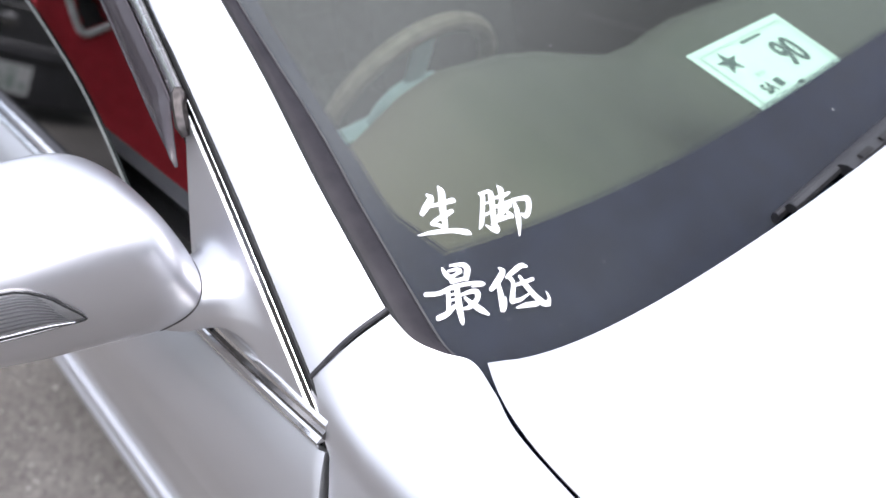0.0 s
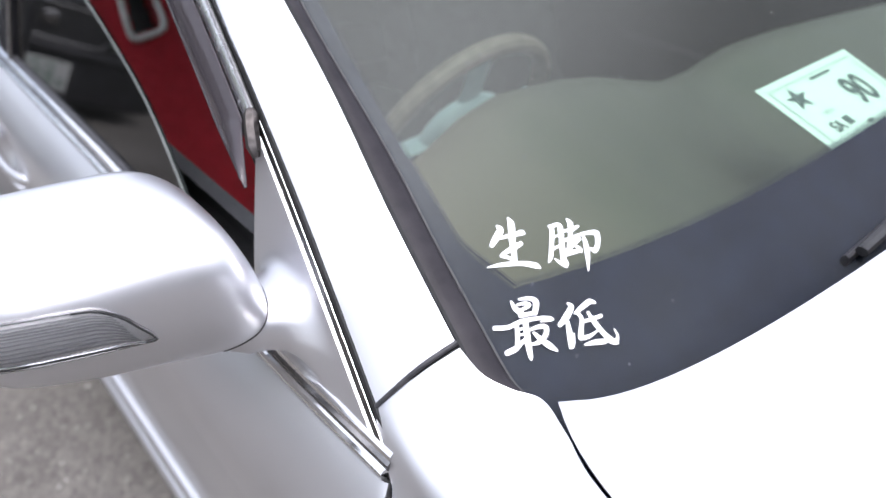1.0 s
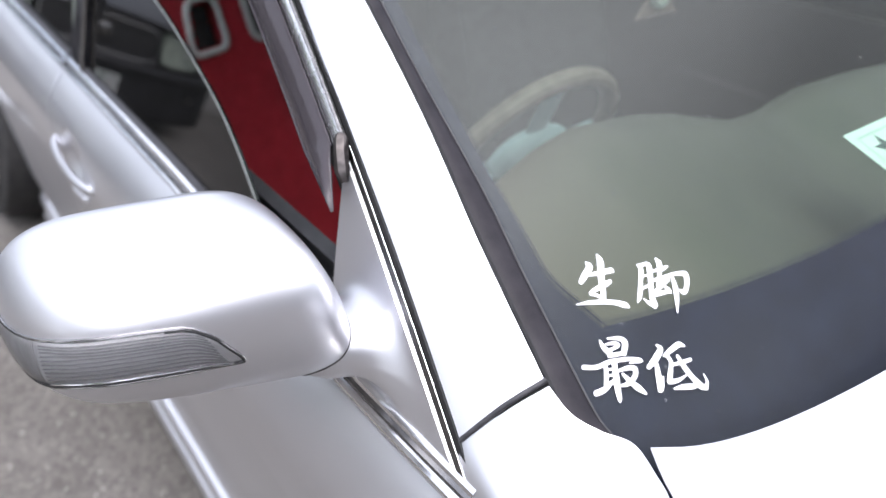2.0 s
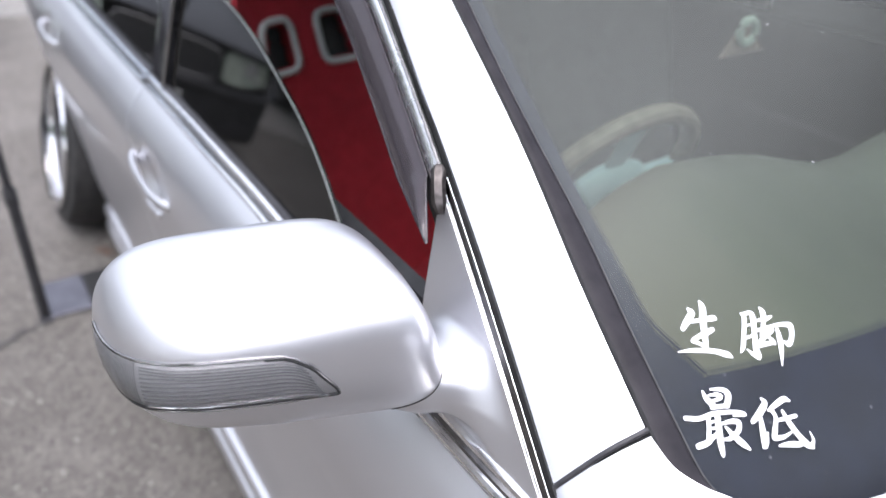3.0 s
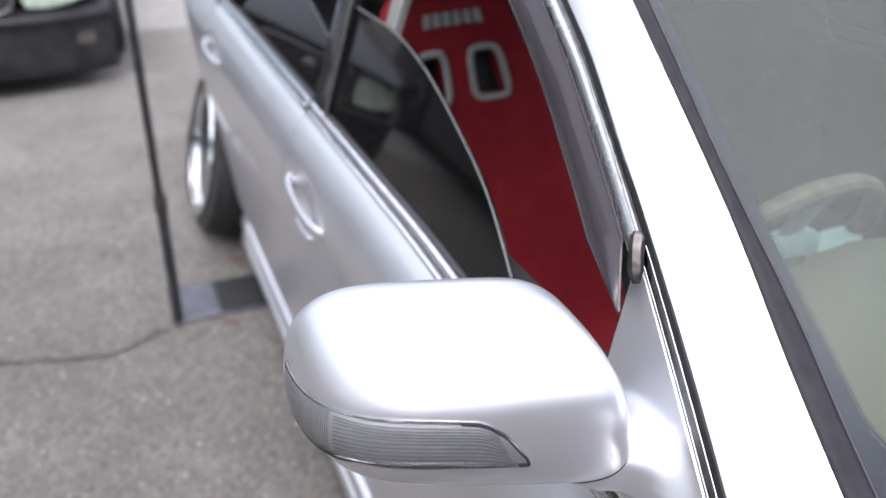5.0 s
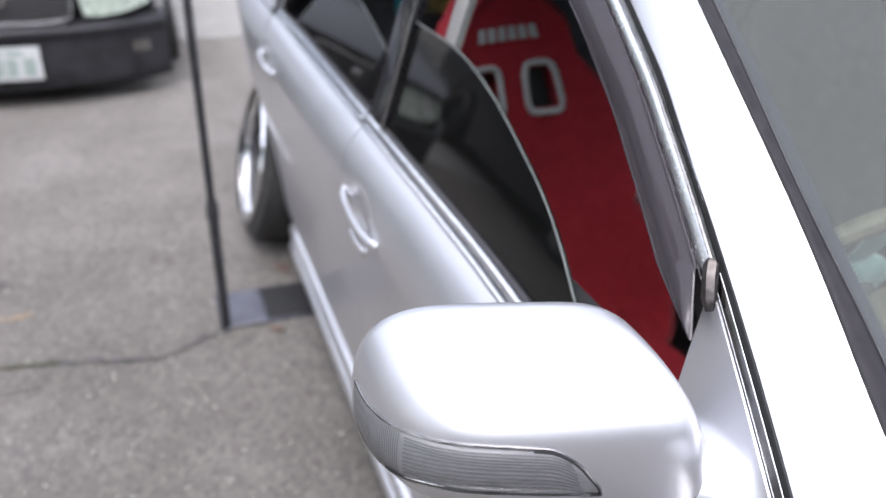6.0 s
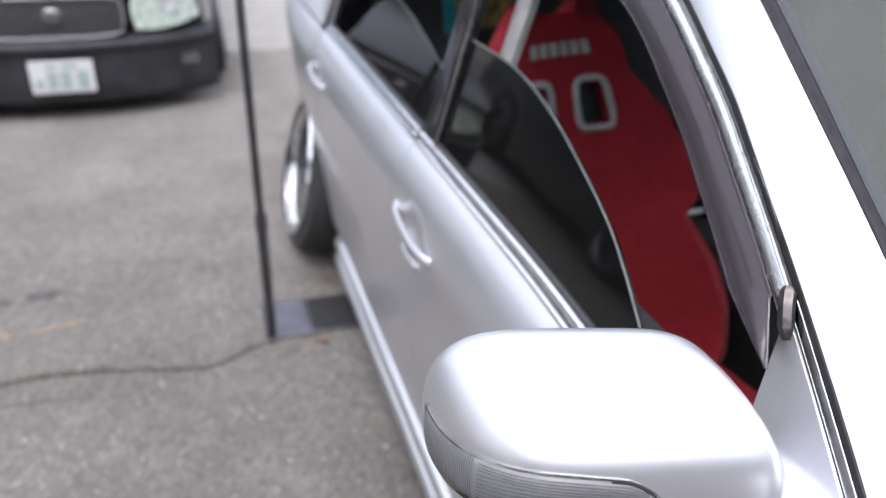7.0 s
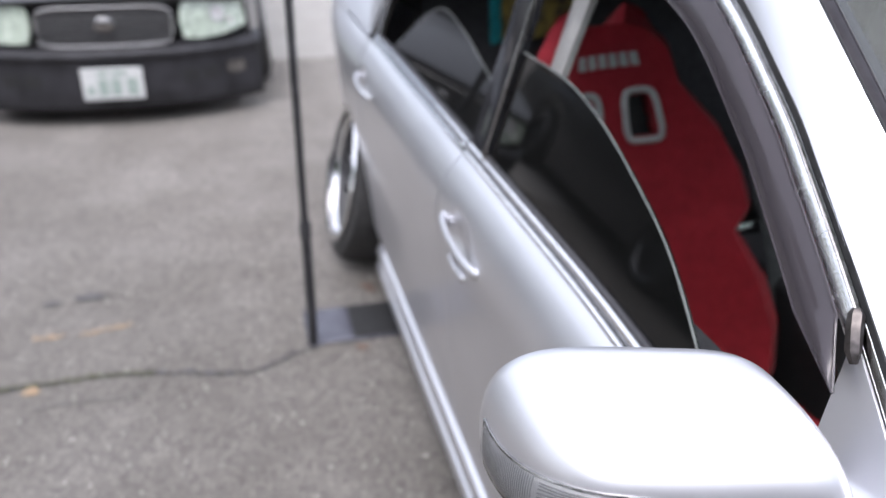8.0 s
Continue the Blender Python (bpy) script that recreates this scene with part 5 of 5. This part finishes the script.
# passenger seat, rear bench, console
passenger = thing("passenger_seat", "dark cloth passenger seat", "seat", (0.40, 0.85, 0.16))
under(part("backrest", grid(lambda u, v: Vector((0.40 + (2 * u - 1) * (0.25 - 0.10 * max(0, v - 0.7) / 0.3), 1.05 + 0.25 * v - 0.05 * abs(2 * u - 1) ** 2, 0.30 + 0.75 * v)), 14, 16), dark_cloth, passenger, thick=0.1, offset=1.0), passenger)
under(part("cushion", grid(lambda u, v: Vector((0.40 + (2 * u - 1) * 0.26, 0.55 + 0.5 * v, 0.36 + 0.03 * abs(2 * u - 1) ** 2)), 14, 10), dark_cloth, passenger, thick=0.1), passenger)
bench = thing("rear_bench", "dark cloth rear bench", "seat", (0, 1.9, 0.16))
under(part("bench_back", grid(lambda u, v: Vector(((2 * u - 1) * 0.62, 1.95 + 0.22 * v, 0.35 + 0.55 * v)), 16, 8), dark_cloth, bench, thick=0.1), bench)
under(part("bench_cushion", grid(lambda u, v: Vector(((2 * u - 1) * 0.62, 1.50 + 0.45 * v, 0.38)), 16, 8), dark_cloth, bench, thick=0.14), bench)
part("centre_console", box((-0.10, 0.2, 0.16), (0.12, 1.2, 0.44)), black_plastic, car, "black centre console", bevel=0.02)
part("parcel_shelf", box((-0.62, 2.1, 0.86), (0.62, 2.45, 0.89)), dark_cloth, car)
for s in (1, -1):
    part("door_trim", grid(lambda u, v: Vector((s * (-0.765 + 0.05 * math.sin(math.pi * v) + 0.03 * (v < 0.1)), 0.02 + 0.86 * u, 0.862 - 0.6 * v)), 12, 14), black_plastic, car, "black inner door trim", thick=0.015)

towel = thing("towel", "olive patterned towel with a teal edge on the rear bench", "towel", (-0.30, 1.97, 0.90))


def drape(a, b):
    def f(u, v):
        x = a + (b - a) * u
        return Vector((x, 1.905 + 0.17 * max(0, v - 0.6) + 0.008 * math.sin(60 * x), 0.80 + 0.22 * min(v, 0.6) / 0.6 + 0.006 * math.sin(45 * x + 3 * v)))
    return f


under(part("cloth", grid(drape(-0.415, -0.19), 26, 16), towel_cloth, towel, thick=0.006), towel)
under(part("edge_band", grid(drape(-0.455, -0.417), 8, 16), teal_cloth, towel, "teal edge band", thick=0.006), towel)

charm = thing("hanging_charm", "small pale green and dull red charm on a cord", "ornament", (-0.117, 0.30, 0.95))
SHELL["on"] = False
charm.location = (-0.122, 0.298, 1.02)
bm = tube([(0.016 * math.cos(a), 0, 0.016 * math.sin(a) + 0.006) for a in (2 * math.pi * k / 20 for k in range(20))], 0.006, 8, close=True)
part("ring", bm, charm_pale, charm, "pale green ring")
bm = grid(lambda u, v: Vector(((2 * u - 1) * (0.012 + 0.03 * v), 0.006, 0.012 - 0.038 * v)), 6, 6)
part("fan", bm, charm_red, charm, "dull red fan", thick=0.004)
part("cord", tube([(0, 0, 0.028), (0, 0, 0.295)], 0.0006, 5), dark_cloth, charm, "thin dark cord")


# ---------------------------------------------------------------- wheels
def wheel(parent, at, camber, s, face=polished):
    m = Matrix.Translation(at) @ Euler((0, radians(camber) * s, 0)).to_matrix().to_4x4() @ Matrix.Diagonal((s, 1, 1, 1))
    tyre = part("wheel", lathe([(0.232, -0.10), (0.262, -0.112), (0.292, -0.098), (0.300, -0.06), (0.300, 0.06), (0.292, 0.098), (0.262, 0.112), (0.232, 0.10)], 72, m), tyre_rubber, parent, "stretched black tyre on a polished rim")
    part("rim_lip", lathe([(0.222, -0.116), (0.238, -0.124), (0.244, -0.116), (0.236, -0.104), (0.222, -0.098), (0.214, -0.085)], 72, m), face, tyre, "polished rim lip")
    part("rim_dish", lathe([(0.214, -0.085), (0.210, -0.06), (0.206, 0.02), (0.10, 0.03), (0.04, 0.01)], 72, m), dish_metal, tyre, "dull deep rim dish")
    for k in range(10):
        a = 2 * math.pi * k / 10
        bm = tube([m @ Vector((-0.045, 0.05 * math.cos(a), 0.05 * math.sin(a))), m @ Vector((-0.055, 0.13 * math.cos(a + 0.08), 0.13 * math.sin(a + 0.08))), m @ Vector((-0.05, 0.208 * math.cos(a), 0.208 * math.sin(a)))], (0.012, 0.012), 8)
        part("spoke", bm, dish_metal, tyre)
    part("centre_cap", lathe([(0.0, -0.07), (0.03, -0.068), (0.05, -0.055), (0.055, -0.03), (0.055, 0.02)], 24, m), dish_metal, tyre, "centre cap")
    return tyre


for s in (1, -1):
    wheel(car, (-0.752 * s, 2.30, 0.298), 12, s)
    wheel(car, (-0.74 * s, -0.5, 0.298), 5, s)

# ---------------------------------------------------------------- flag pole stand
stand = thing("flag_pole_stand", "black flag pole on a dark steel base plate beside the car", "flag pole", (-1.041, 1.72, 0))
part("base_plate", box((-0.016, -0.012, 0.0), (0.36, 0.185, 0.010)), steel_plate, stand, "dark steel base plate", bevel=0.003)
# dark sheet laid on to paint the car's reflection in the plate
part("reflection_sheet", box((0.125, -0.006, 0.010), (0.352, 0.178, 0.016)), gap_dark, stand, "dark sheet painting the car's reflection onto the base plate", bevel=0.003)
part("lower_tube", lathe([(0.0, 0.010), (0.0145, 0.010), (0.0145, 0.40), (0.0125, 0.412), (0.0, 0.412)], 20, Euler((0, radians(-90), 0)).to_matrix().to_4x4()), pole_paint, stand, "black lower tube")
part("upper_tube", lathe([(0.0, 0.40), (0.0110, 0.40), (0.0110, 2.6), (0.0, 2.605)], 16, Euler((0, radians(-90), 0)).to_matrix().to_4x4()), pole_paint, stand, "black upper tube")
part("collar", lathe([(0.0145, 0.36), (0.0175, 0.365), (0.0175, 0.405), (0.0125, 0.418)], 20, Euler((0, radians(-90), 0)).to_matrix().to_4x4()), pole_paint, stand, "black locking collar")


# ---------------------------------------------------------------- dark sedan
def dark_sedan(at, turn=0.0):
    """A low dark saloon, its front at the local origin, looking along -y."""
    body = thing("dark_sedan", "low dark sedan with a dusty black bumper and chrome grille", "car", at)
    body.rotation_euler, body.scale = (0, 0, radians(turn)), (0.92, 1, 1)

    def bow(x, k=0.16):
        return k * (abs(x) / 0.85) ** 2.6

    def bumper(u, v):
        q = 2 * u - 1
        x = 0.85 * math.copysign(abs(q) ** 0.92, q)
        sec = [(0.09, 0.425), (0.03, 0.418), (-0.02, 0.405), (-0.042, 0.388), (-0.044, 0.365), (-0.026, 0.348), (-0.024, 0.29), (-0.034, 0.18), (-0.03, 0.10), (0.02, 0.075)]
        k = v * (len(sec) - 1)
        i = min(int(k), len(sec) - 2)
        y, z = (sec[i][j] + (sec[i + 1][j] - sec[i][j]) * (k - i) for j in (0, 1))
        return Vector((x, y + bow(x, 0.22), z))
    front = part("front_bumper", grid(bumper, 48, 28), dusty_plastic, body, "dusty black front bumper", thick=0.02, sharp=0)
    for x0, x1 in ((0.39, 0.475), (0.505, 0.59), (-0.475, -0.39), (-0.59, -0.505)):
        part("air_slot", grid(lambda u, v: Vector((x0 + (x1 - x0) * u, -0.034 + bow(x0 + (x1 - x0) * u, 0.22), 0.285 - 0.065 * v)), 4, 2), gap_dark, front, "dark air slot", thick=0.004)
    for s in (1, -1):
        part("fog_lamp", grid(lambda u, v: Vector((s * (0.64 + 0.10 * u), -0.037 + bow(0.64 + 0.10 * u, 0.22), 0.30 - 0.06 * v)), 4, 3), smoked_chrome, front, "dull fog lamp", thick=0.006)

        def lens(u, v, s=s):
            a, b = 2 * u - 1, 2 * v - 1
            u, v = 0.5 + 0.5 * a * math.sqrt(1 - 0.22 * b * b), 0.5 + 0.5 * b * math.sqrt(1 - 0.22 * a * a)
            return Vector((s * (0.40 + (0.36 + 0.03 * (1 - v)) * u), 0.005 + 0.05 * v + bow(0.40 + 0.38 * u, 0.22), 0.428 + 0.05 * u * u + (0.205 - 0.03 * u) * v))
        lamp = part("headlamp", grid(lens, 24, 12), headlamp_glass, body, "clouded pale headlamp", thick=0.03)
        for cx, cz, r, metal in ((0.61, 0.555, 0.85, lens_rib), (0.68, 0.51, 0.45, lamp_reflector)):
            part("lamp_bowl", lathe([(0.045 * r, -0.006), (0.05 * r, 0.0), (0.03 * r, 0.004), (0.0, 0.006)], 24, Matrix.Translation((s * cx, 0.012 + bow(cx, 0.22), cz)) @ Euler((0, 0, radians(90))).to_matrix().to_4x4()), metal, lamp, "round reflector")
    grille = part("grille", grid(lambda u, v: Vector(((2 * u - 1) * 0.355, 0.0 + 0.03 * v + bow((2 * u - 1) * 0.355), 0.425 + 0.185 * v)), 12, 4), gap_dark, body, "dark grille", thick=0.01)
    for k in range(7):
        part("grille_bar", tube([(x, -0.008 + 0.03 * k / 6 + bow(x), 0.437 + 0.13 * k / 6) for x in (-0.345 + 0.0575 * j for j in range(13))], (0.006, 0.004), 6), black_plastic, grille)
    part("grille_frame", tube([(0.36 * c, -0.006 + 0.015 * (d + 1) + bow(0.36 * c), 0.518 + 0.096 * d) for c, d in ((spow(math.cos(a), 0.35), spow(math.sin(a), 0.35)) for a in (2 * math.pi * k / 40 for k in range(40)))], 0.008, 8, close=True), smoked_chrome, grille, "dull chrome grille frame")
    badge = lathe([(0.0, -0.006), (0.03, -0.004), (0.036, 0.0), (0.03, 0.004), (0.0, 0.006)], 28, Matrix.Translation((0, -0.016, 0.535)) @ Euler((0, 0, radians(90))).to_matrix().to_4x4())
    for v in badge.verts:
        v.co.x *= 1.45
    part("badge", badge, smoked_chrome, grille, "plain oval chrome badge")
    plate = part("number_plate", box((-0.165, -0.056, 0.155), (0.165, -0.048, 0.32)), plate_white, body, "white number plate with green bars", bevel=0.003)
    for x0, x1, z0, z1 in ((-0.08, -0.02, 0.28, 0.305), (0.0, 0.08, 0.28, 0.305), (-0.14, -0.10, 0.18, 0.225), (-0.08, -0.025, 0.175, 0.265), (-0.01, 0.045, 0.175, 0.265), (0.075, 0.135, 0.175, 0.265)):
        part("plate_bar", box((x0, -0.0585, z0), (x1, -0.0555, z1)), plate_green, plate, "green bar")

    def bonnet(u, v):
        x = (2 * u - 1) * (0.74 + 0.06 * v)
        return Vector((x, 0.03 + bow(x) + 1.15 * v, 0.635 + 0.24 * v ** 0.8 + 0.025 * (1 - (2 * u - 1) ** 2)))
    part("bonnet", grid(bonnet, 30, 20), black_paint, body, "dark bonnet", thick=0.02)
    for s in (1, -1):
        def flank(u, v, s=s):
            y = 0.18 + 4.45 * u
            zt = 0.66 + 0.21 * min(1, u * 3.4) - 0.02 * u
            arch = 0.0
            for yw in (0.88, 3.62):
                d = abs(y - yw)
                if d < 0.34:
                    arch = max(arch, 0.28 + math.sqrt(0.34 ** 2 - d * d))
            z = zt + (max(0.14, arch) - zt) * v
            return Vector((s * (0.80 + 0.055 * math.sin(math.pi * min(1, v * 0.8 + 0.15)) - 0.05 * max(0, u - 0.9) * 10 * max(0, u - 0.9) * 10 * 0.5 - 0.06 * max(0, 0.06 - u) / 0.06), y, z))
        part("flank", grid(flank, 90, 16), black_paint, body, "dark body side", thick=0.02)
        glass = lambda u, v, s=s: Vector((s * (0.76 - 0.14 * v), 1.15 + 2.5 * u + (0.75 * (1 - u) - 0.55 * u) * v, 0.865 + 0.40 * v))
        part("side_window", grid(glass, 20, 8), side_glass, body, "dark side window", thick=0.01)
        for yw in (0.88, 3.62):
            wheel(body, (-0.79 * s, yw, 0.295), 4, s, smoked_chrome)
    part("windscreen", grid(lambda u, v: Vector(((2 * u - 1) * (0.76 - 0.14 * v), 1.15 + 0.75 * v, 0.865 + 0.40 * v + 0.03 * (1 - (2 * u - 1) ** 2))), 16, 10), side_glass, body, "dark windscreen", thick=0.01)
    part("roof", grid(lambda u, v: Vector(((2 * u - 1) * 0.62, 1.88 + 1.24 * v, 1.262 + 0.03 * (1 - (2 * u - 1) ** 2) + 0.04 * math.sin(math.pi * v))), 16, 10), black_paint, body, "dark roof", thick=0.02)
    part("rear_window", grid(lambda u, v: Vector(((2 * u - 1) * (0.62 + 0.12 * v), 3.10 + 0.6 * v, 1.265 - 0.38 * v + 0.03 * (1 - (2 * u - 1) ** 2))), 16, 10), side_glass, body, "dark rear window", thick=0.01)
    part("boot_lid", grid(lambda u, v: Vector(((2 * u - 1) * 0.75, 3.68 + 0.95 * v, 0.885 - 0.03 * v)), 16, 10), black_paint, body, "dark boot lid", thick=0.02)
    part("rear_panel", grid(lambda u, v: Vector(((2 * u - 1) * 0.80, 4.62 + 0.05 * math.sin(math.pi * v), 0.86 - 0.72 * v)), 12, 8), black_paint, body, "dark rear panel", thick=0.02)
    part("underbody", box((-0.72, 0.3, 0.14), (0.72, 4.5, 0.60)), gap_dark, body)
    return body


sedan = dark_sedan((-1.83, 4.10, 0))


# ---------------------------------------------------------------- fallen leaves
def dead_leaf(x, y, a, size):
    lf = grid(lambda u, v: Vector((size * (u - 0.5), size * 0.6 * (v - 0.5) * math.sin(math.pi * (0.08 + 0.84 * u)), 0.008 + 0.012 * (u - 0.5) ** 2 * 4 * size * 20 * 0.5)), 6, 4)
    ob = part("fallen_leaf", lf, leaf_brown, None, thick=0.001)
    ob.matrix_world = Matrix.Translation((x, y, 0)) @ Euler((0, 0, a)).to_matrix().to_4x4()
    return tagged(ob, "dry brown fallen leaf on the asphalt", "leaf", "fallen leaves")


rnd = random.Random(11)
for x, y in ((-0.90, 1.66), (-0.815, 2.0), (-0.83, 2.03), (-1.22, 4.27), (-1.27, 4.29)):
    dead_leaf(x, y, rnd.uniform(0, 6), rnd.uniform(0.03, 0.055))


# ---------------------------------------------------------------- across the yard: what the glass mirrors
copy_thing(sedan, pose(-4.55, 3.1, 0, 0, 0, 2))


def tree(at, height, seed):
    rnd = random.Random(seed)
    ob = thing("tree", "broadleaf tree at the edge of the yard", "tree", at, "yard trees")
    trunk = tube([(0, 0, -0.1), (0.05, 0.02, height * 0.2), (-0.04, 0.05, height * 0.45), (0.03, 0, height * 0.75)], 0.2, 10, taper=[1.3, 1.0, 0.75, 0.3])
    bough = part("trunk", trunk, bark, ob, "rough brown trunk")
    limbs = []
    for k in range(9):
        a, z = rnd.uniform(0, 6.28), height * rnd.uniform(0.3, 0.65)
        r = height * rnd.uniform(0.18, 0.32)
        tip = Vector((r * math.cos(a), r * math.sin(a), z + height * rnd.uniform(0.08, 0.25)))
        part("limb", tube([(0, 0, z), tip * 0.5 + Vector((0, 0, z * 0.5)), tip], 0.07, 6, taper=[1, 0.7, 0.3]), bark, bough)
        limbs.append(tip)
    limbs += [Vector((rnd.uniform(-0.8, 0.8), rnd.uniform(-0.8, 0.8), height * rnd.uniform(0.7, 0.95))) for _ in range(5)]
    verts, faces = [], []
    for _ in range(2600):
        c = rnd.choice(limbs) + Vector([rnd.gauss(0, height * 0.085) for _ in range(3)])
        t = Euler([rnd.uniform(0, 6.28) for _ in range(3)]).to_matrix()
        w = rnd.uniform(0.07, 0.16)
        i = len(verts)
        verts += [c + t @ Vector(p) for p in ((-w, 0, 0), (0, -w * 0.5, 0.02), (w, 0, 0), (0, w * 0.5, 0.02))]
        faces.append((i, i + 1, i + 2, i + 3))
    me = bpy.data.meshes.new("crown")
    me.from_pydata(verts, [], faces)
    me.materials.append(foliage)
    crown = new("crown", me)
    crown.parent = ob
    tagged(crown, "uneven leafy crown", kind="stuff")
    return ob


first = tree((-11, -2.0, 0), 6.5, 5)
second = tree((-12.5, 2.5, 0), 5.4, 8)
for k, (x, y, turn) in enumerate(((-13, 6.5, 40), (-11.5, 10.5, 130), (-12, -6.5, 220), (-12.5, 15, 300), (-10, 20, 20))):
    copy_thing((first, second)[k % 2], pose(x, y, 0, 0, 0, turn))


# plain unseen wall added behind the camera to darken the mirror's front reflections
added_wall = part("unseen_wall_south", box((-14, -7.4, -0.05), (14, -7.1, 4.2)), wall_plaster, None, smooth=False, bevel=0.02)
tagged(added_wall, "unseen grey rendered wall, added to darken reflections", "wall", kind="structure")
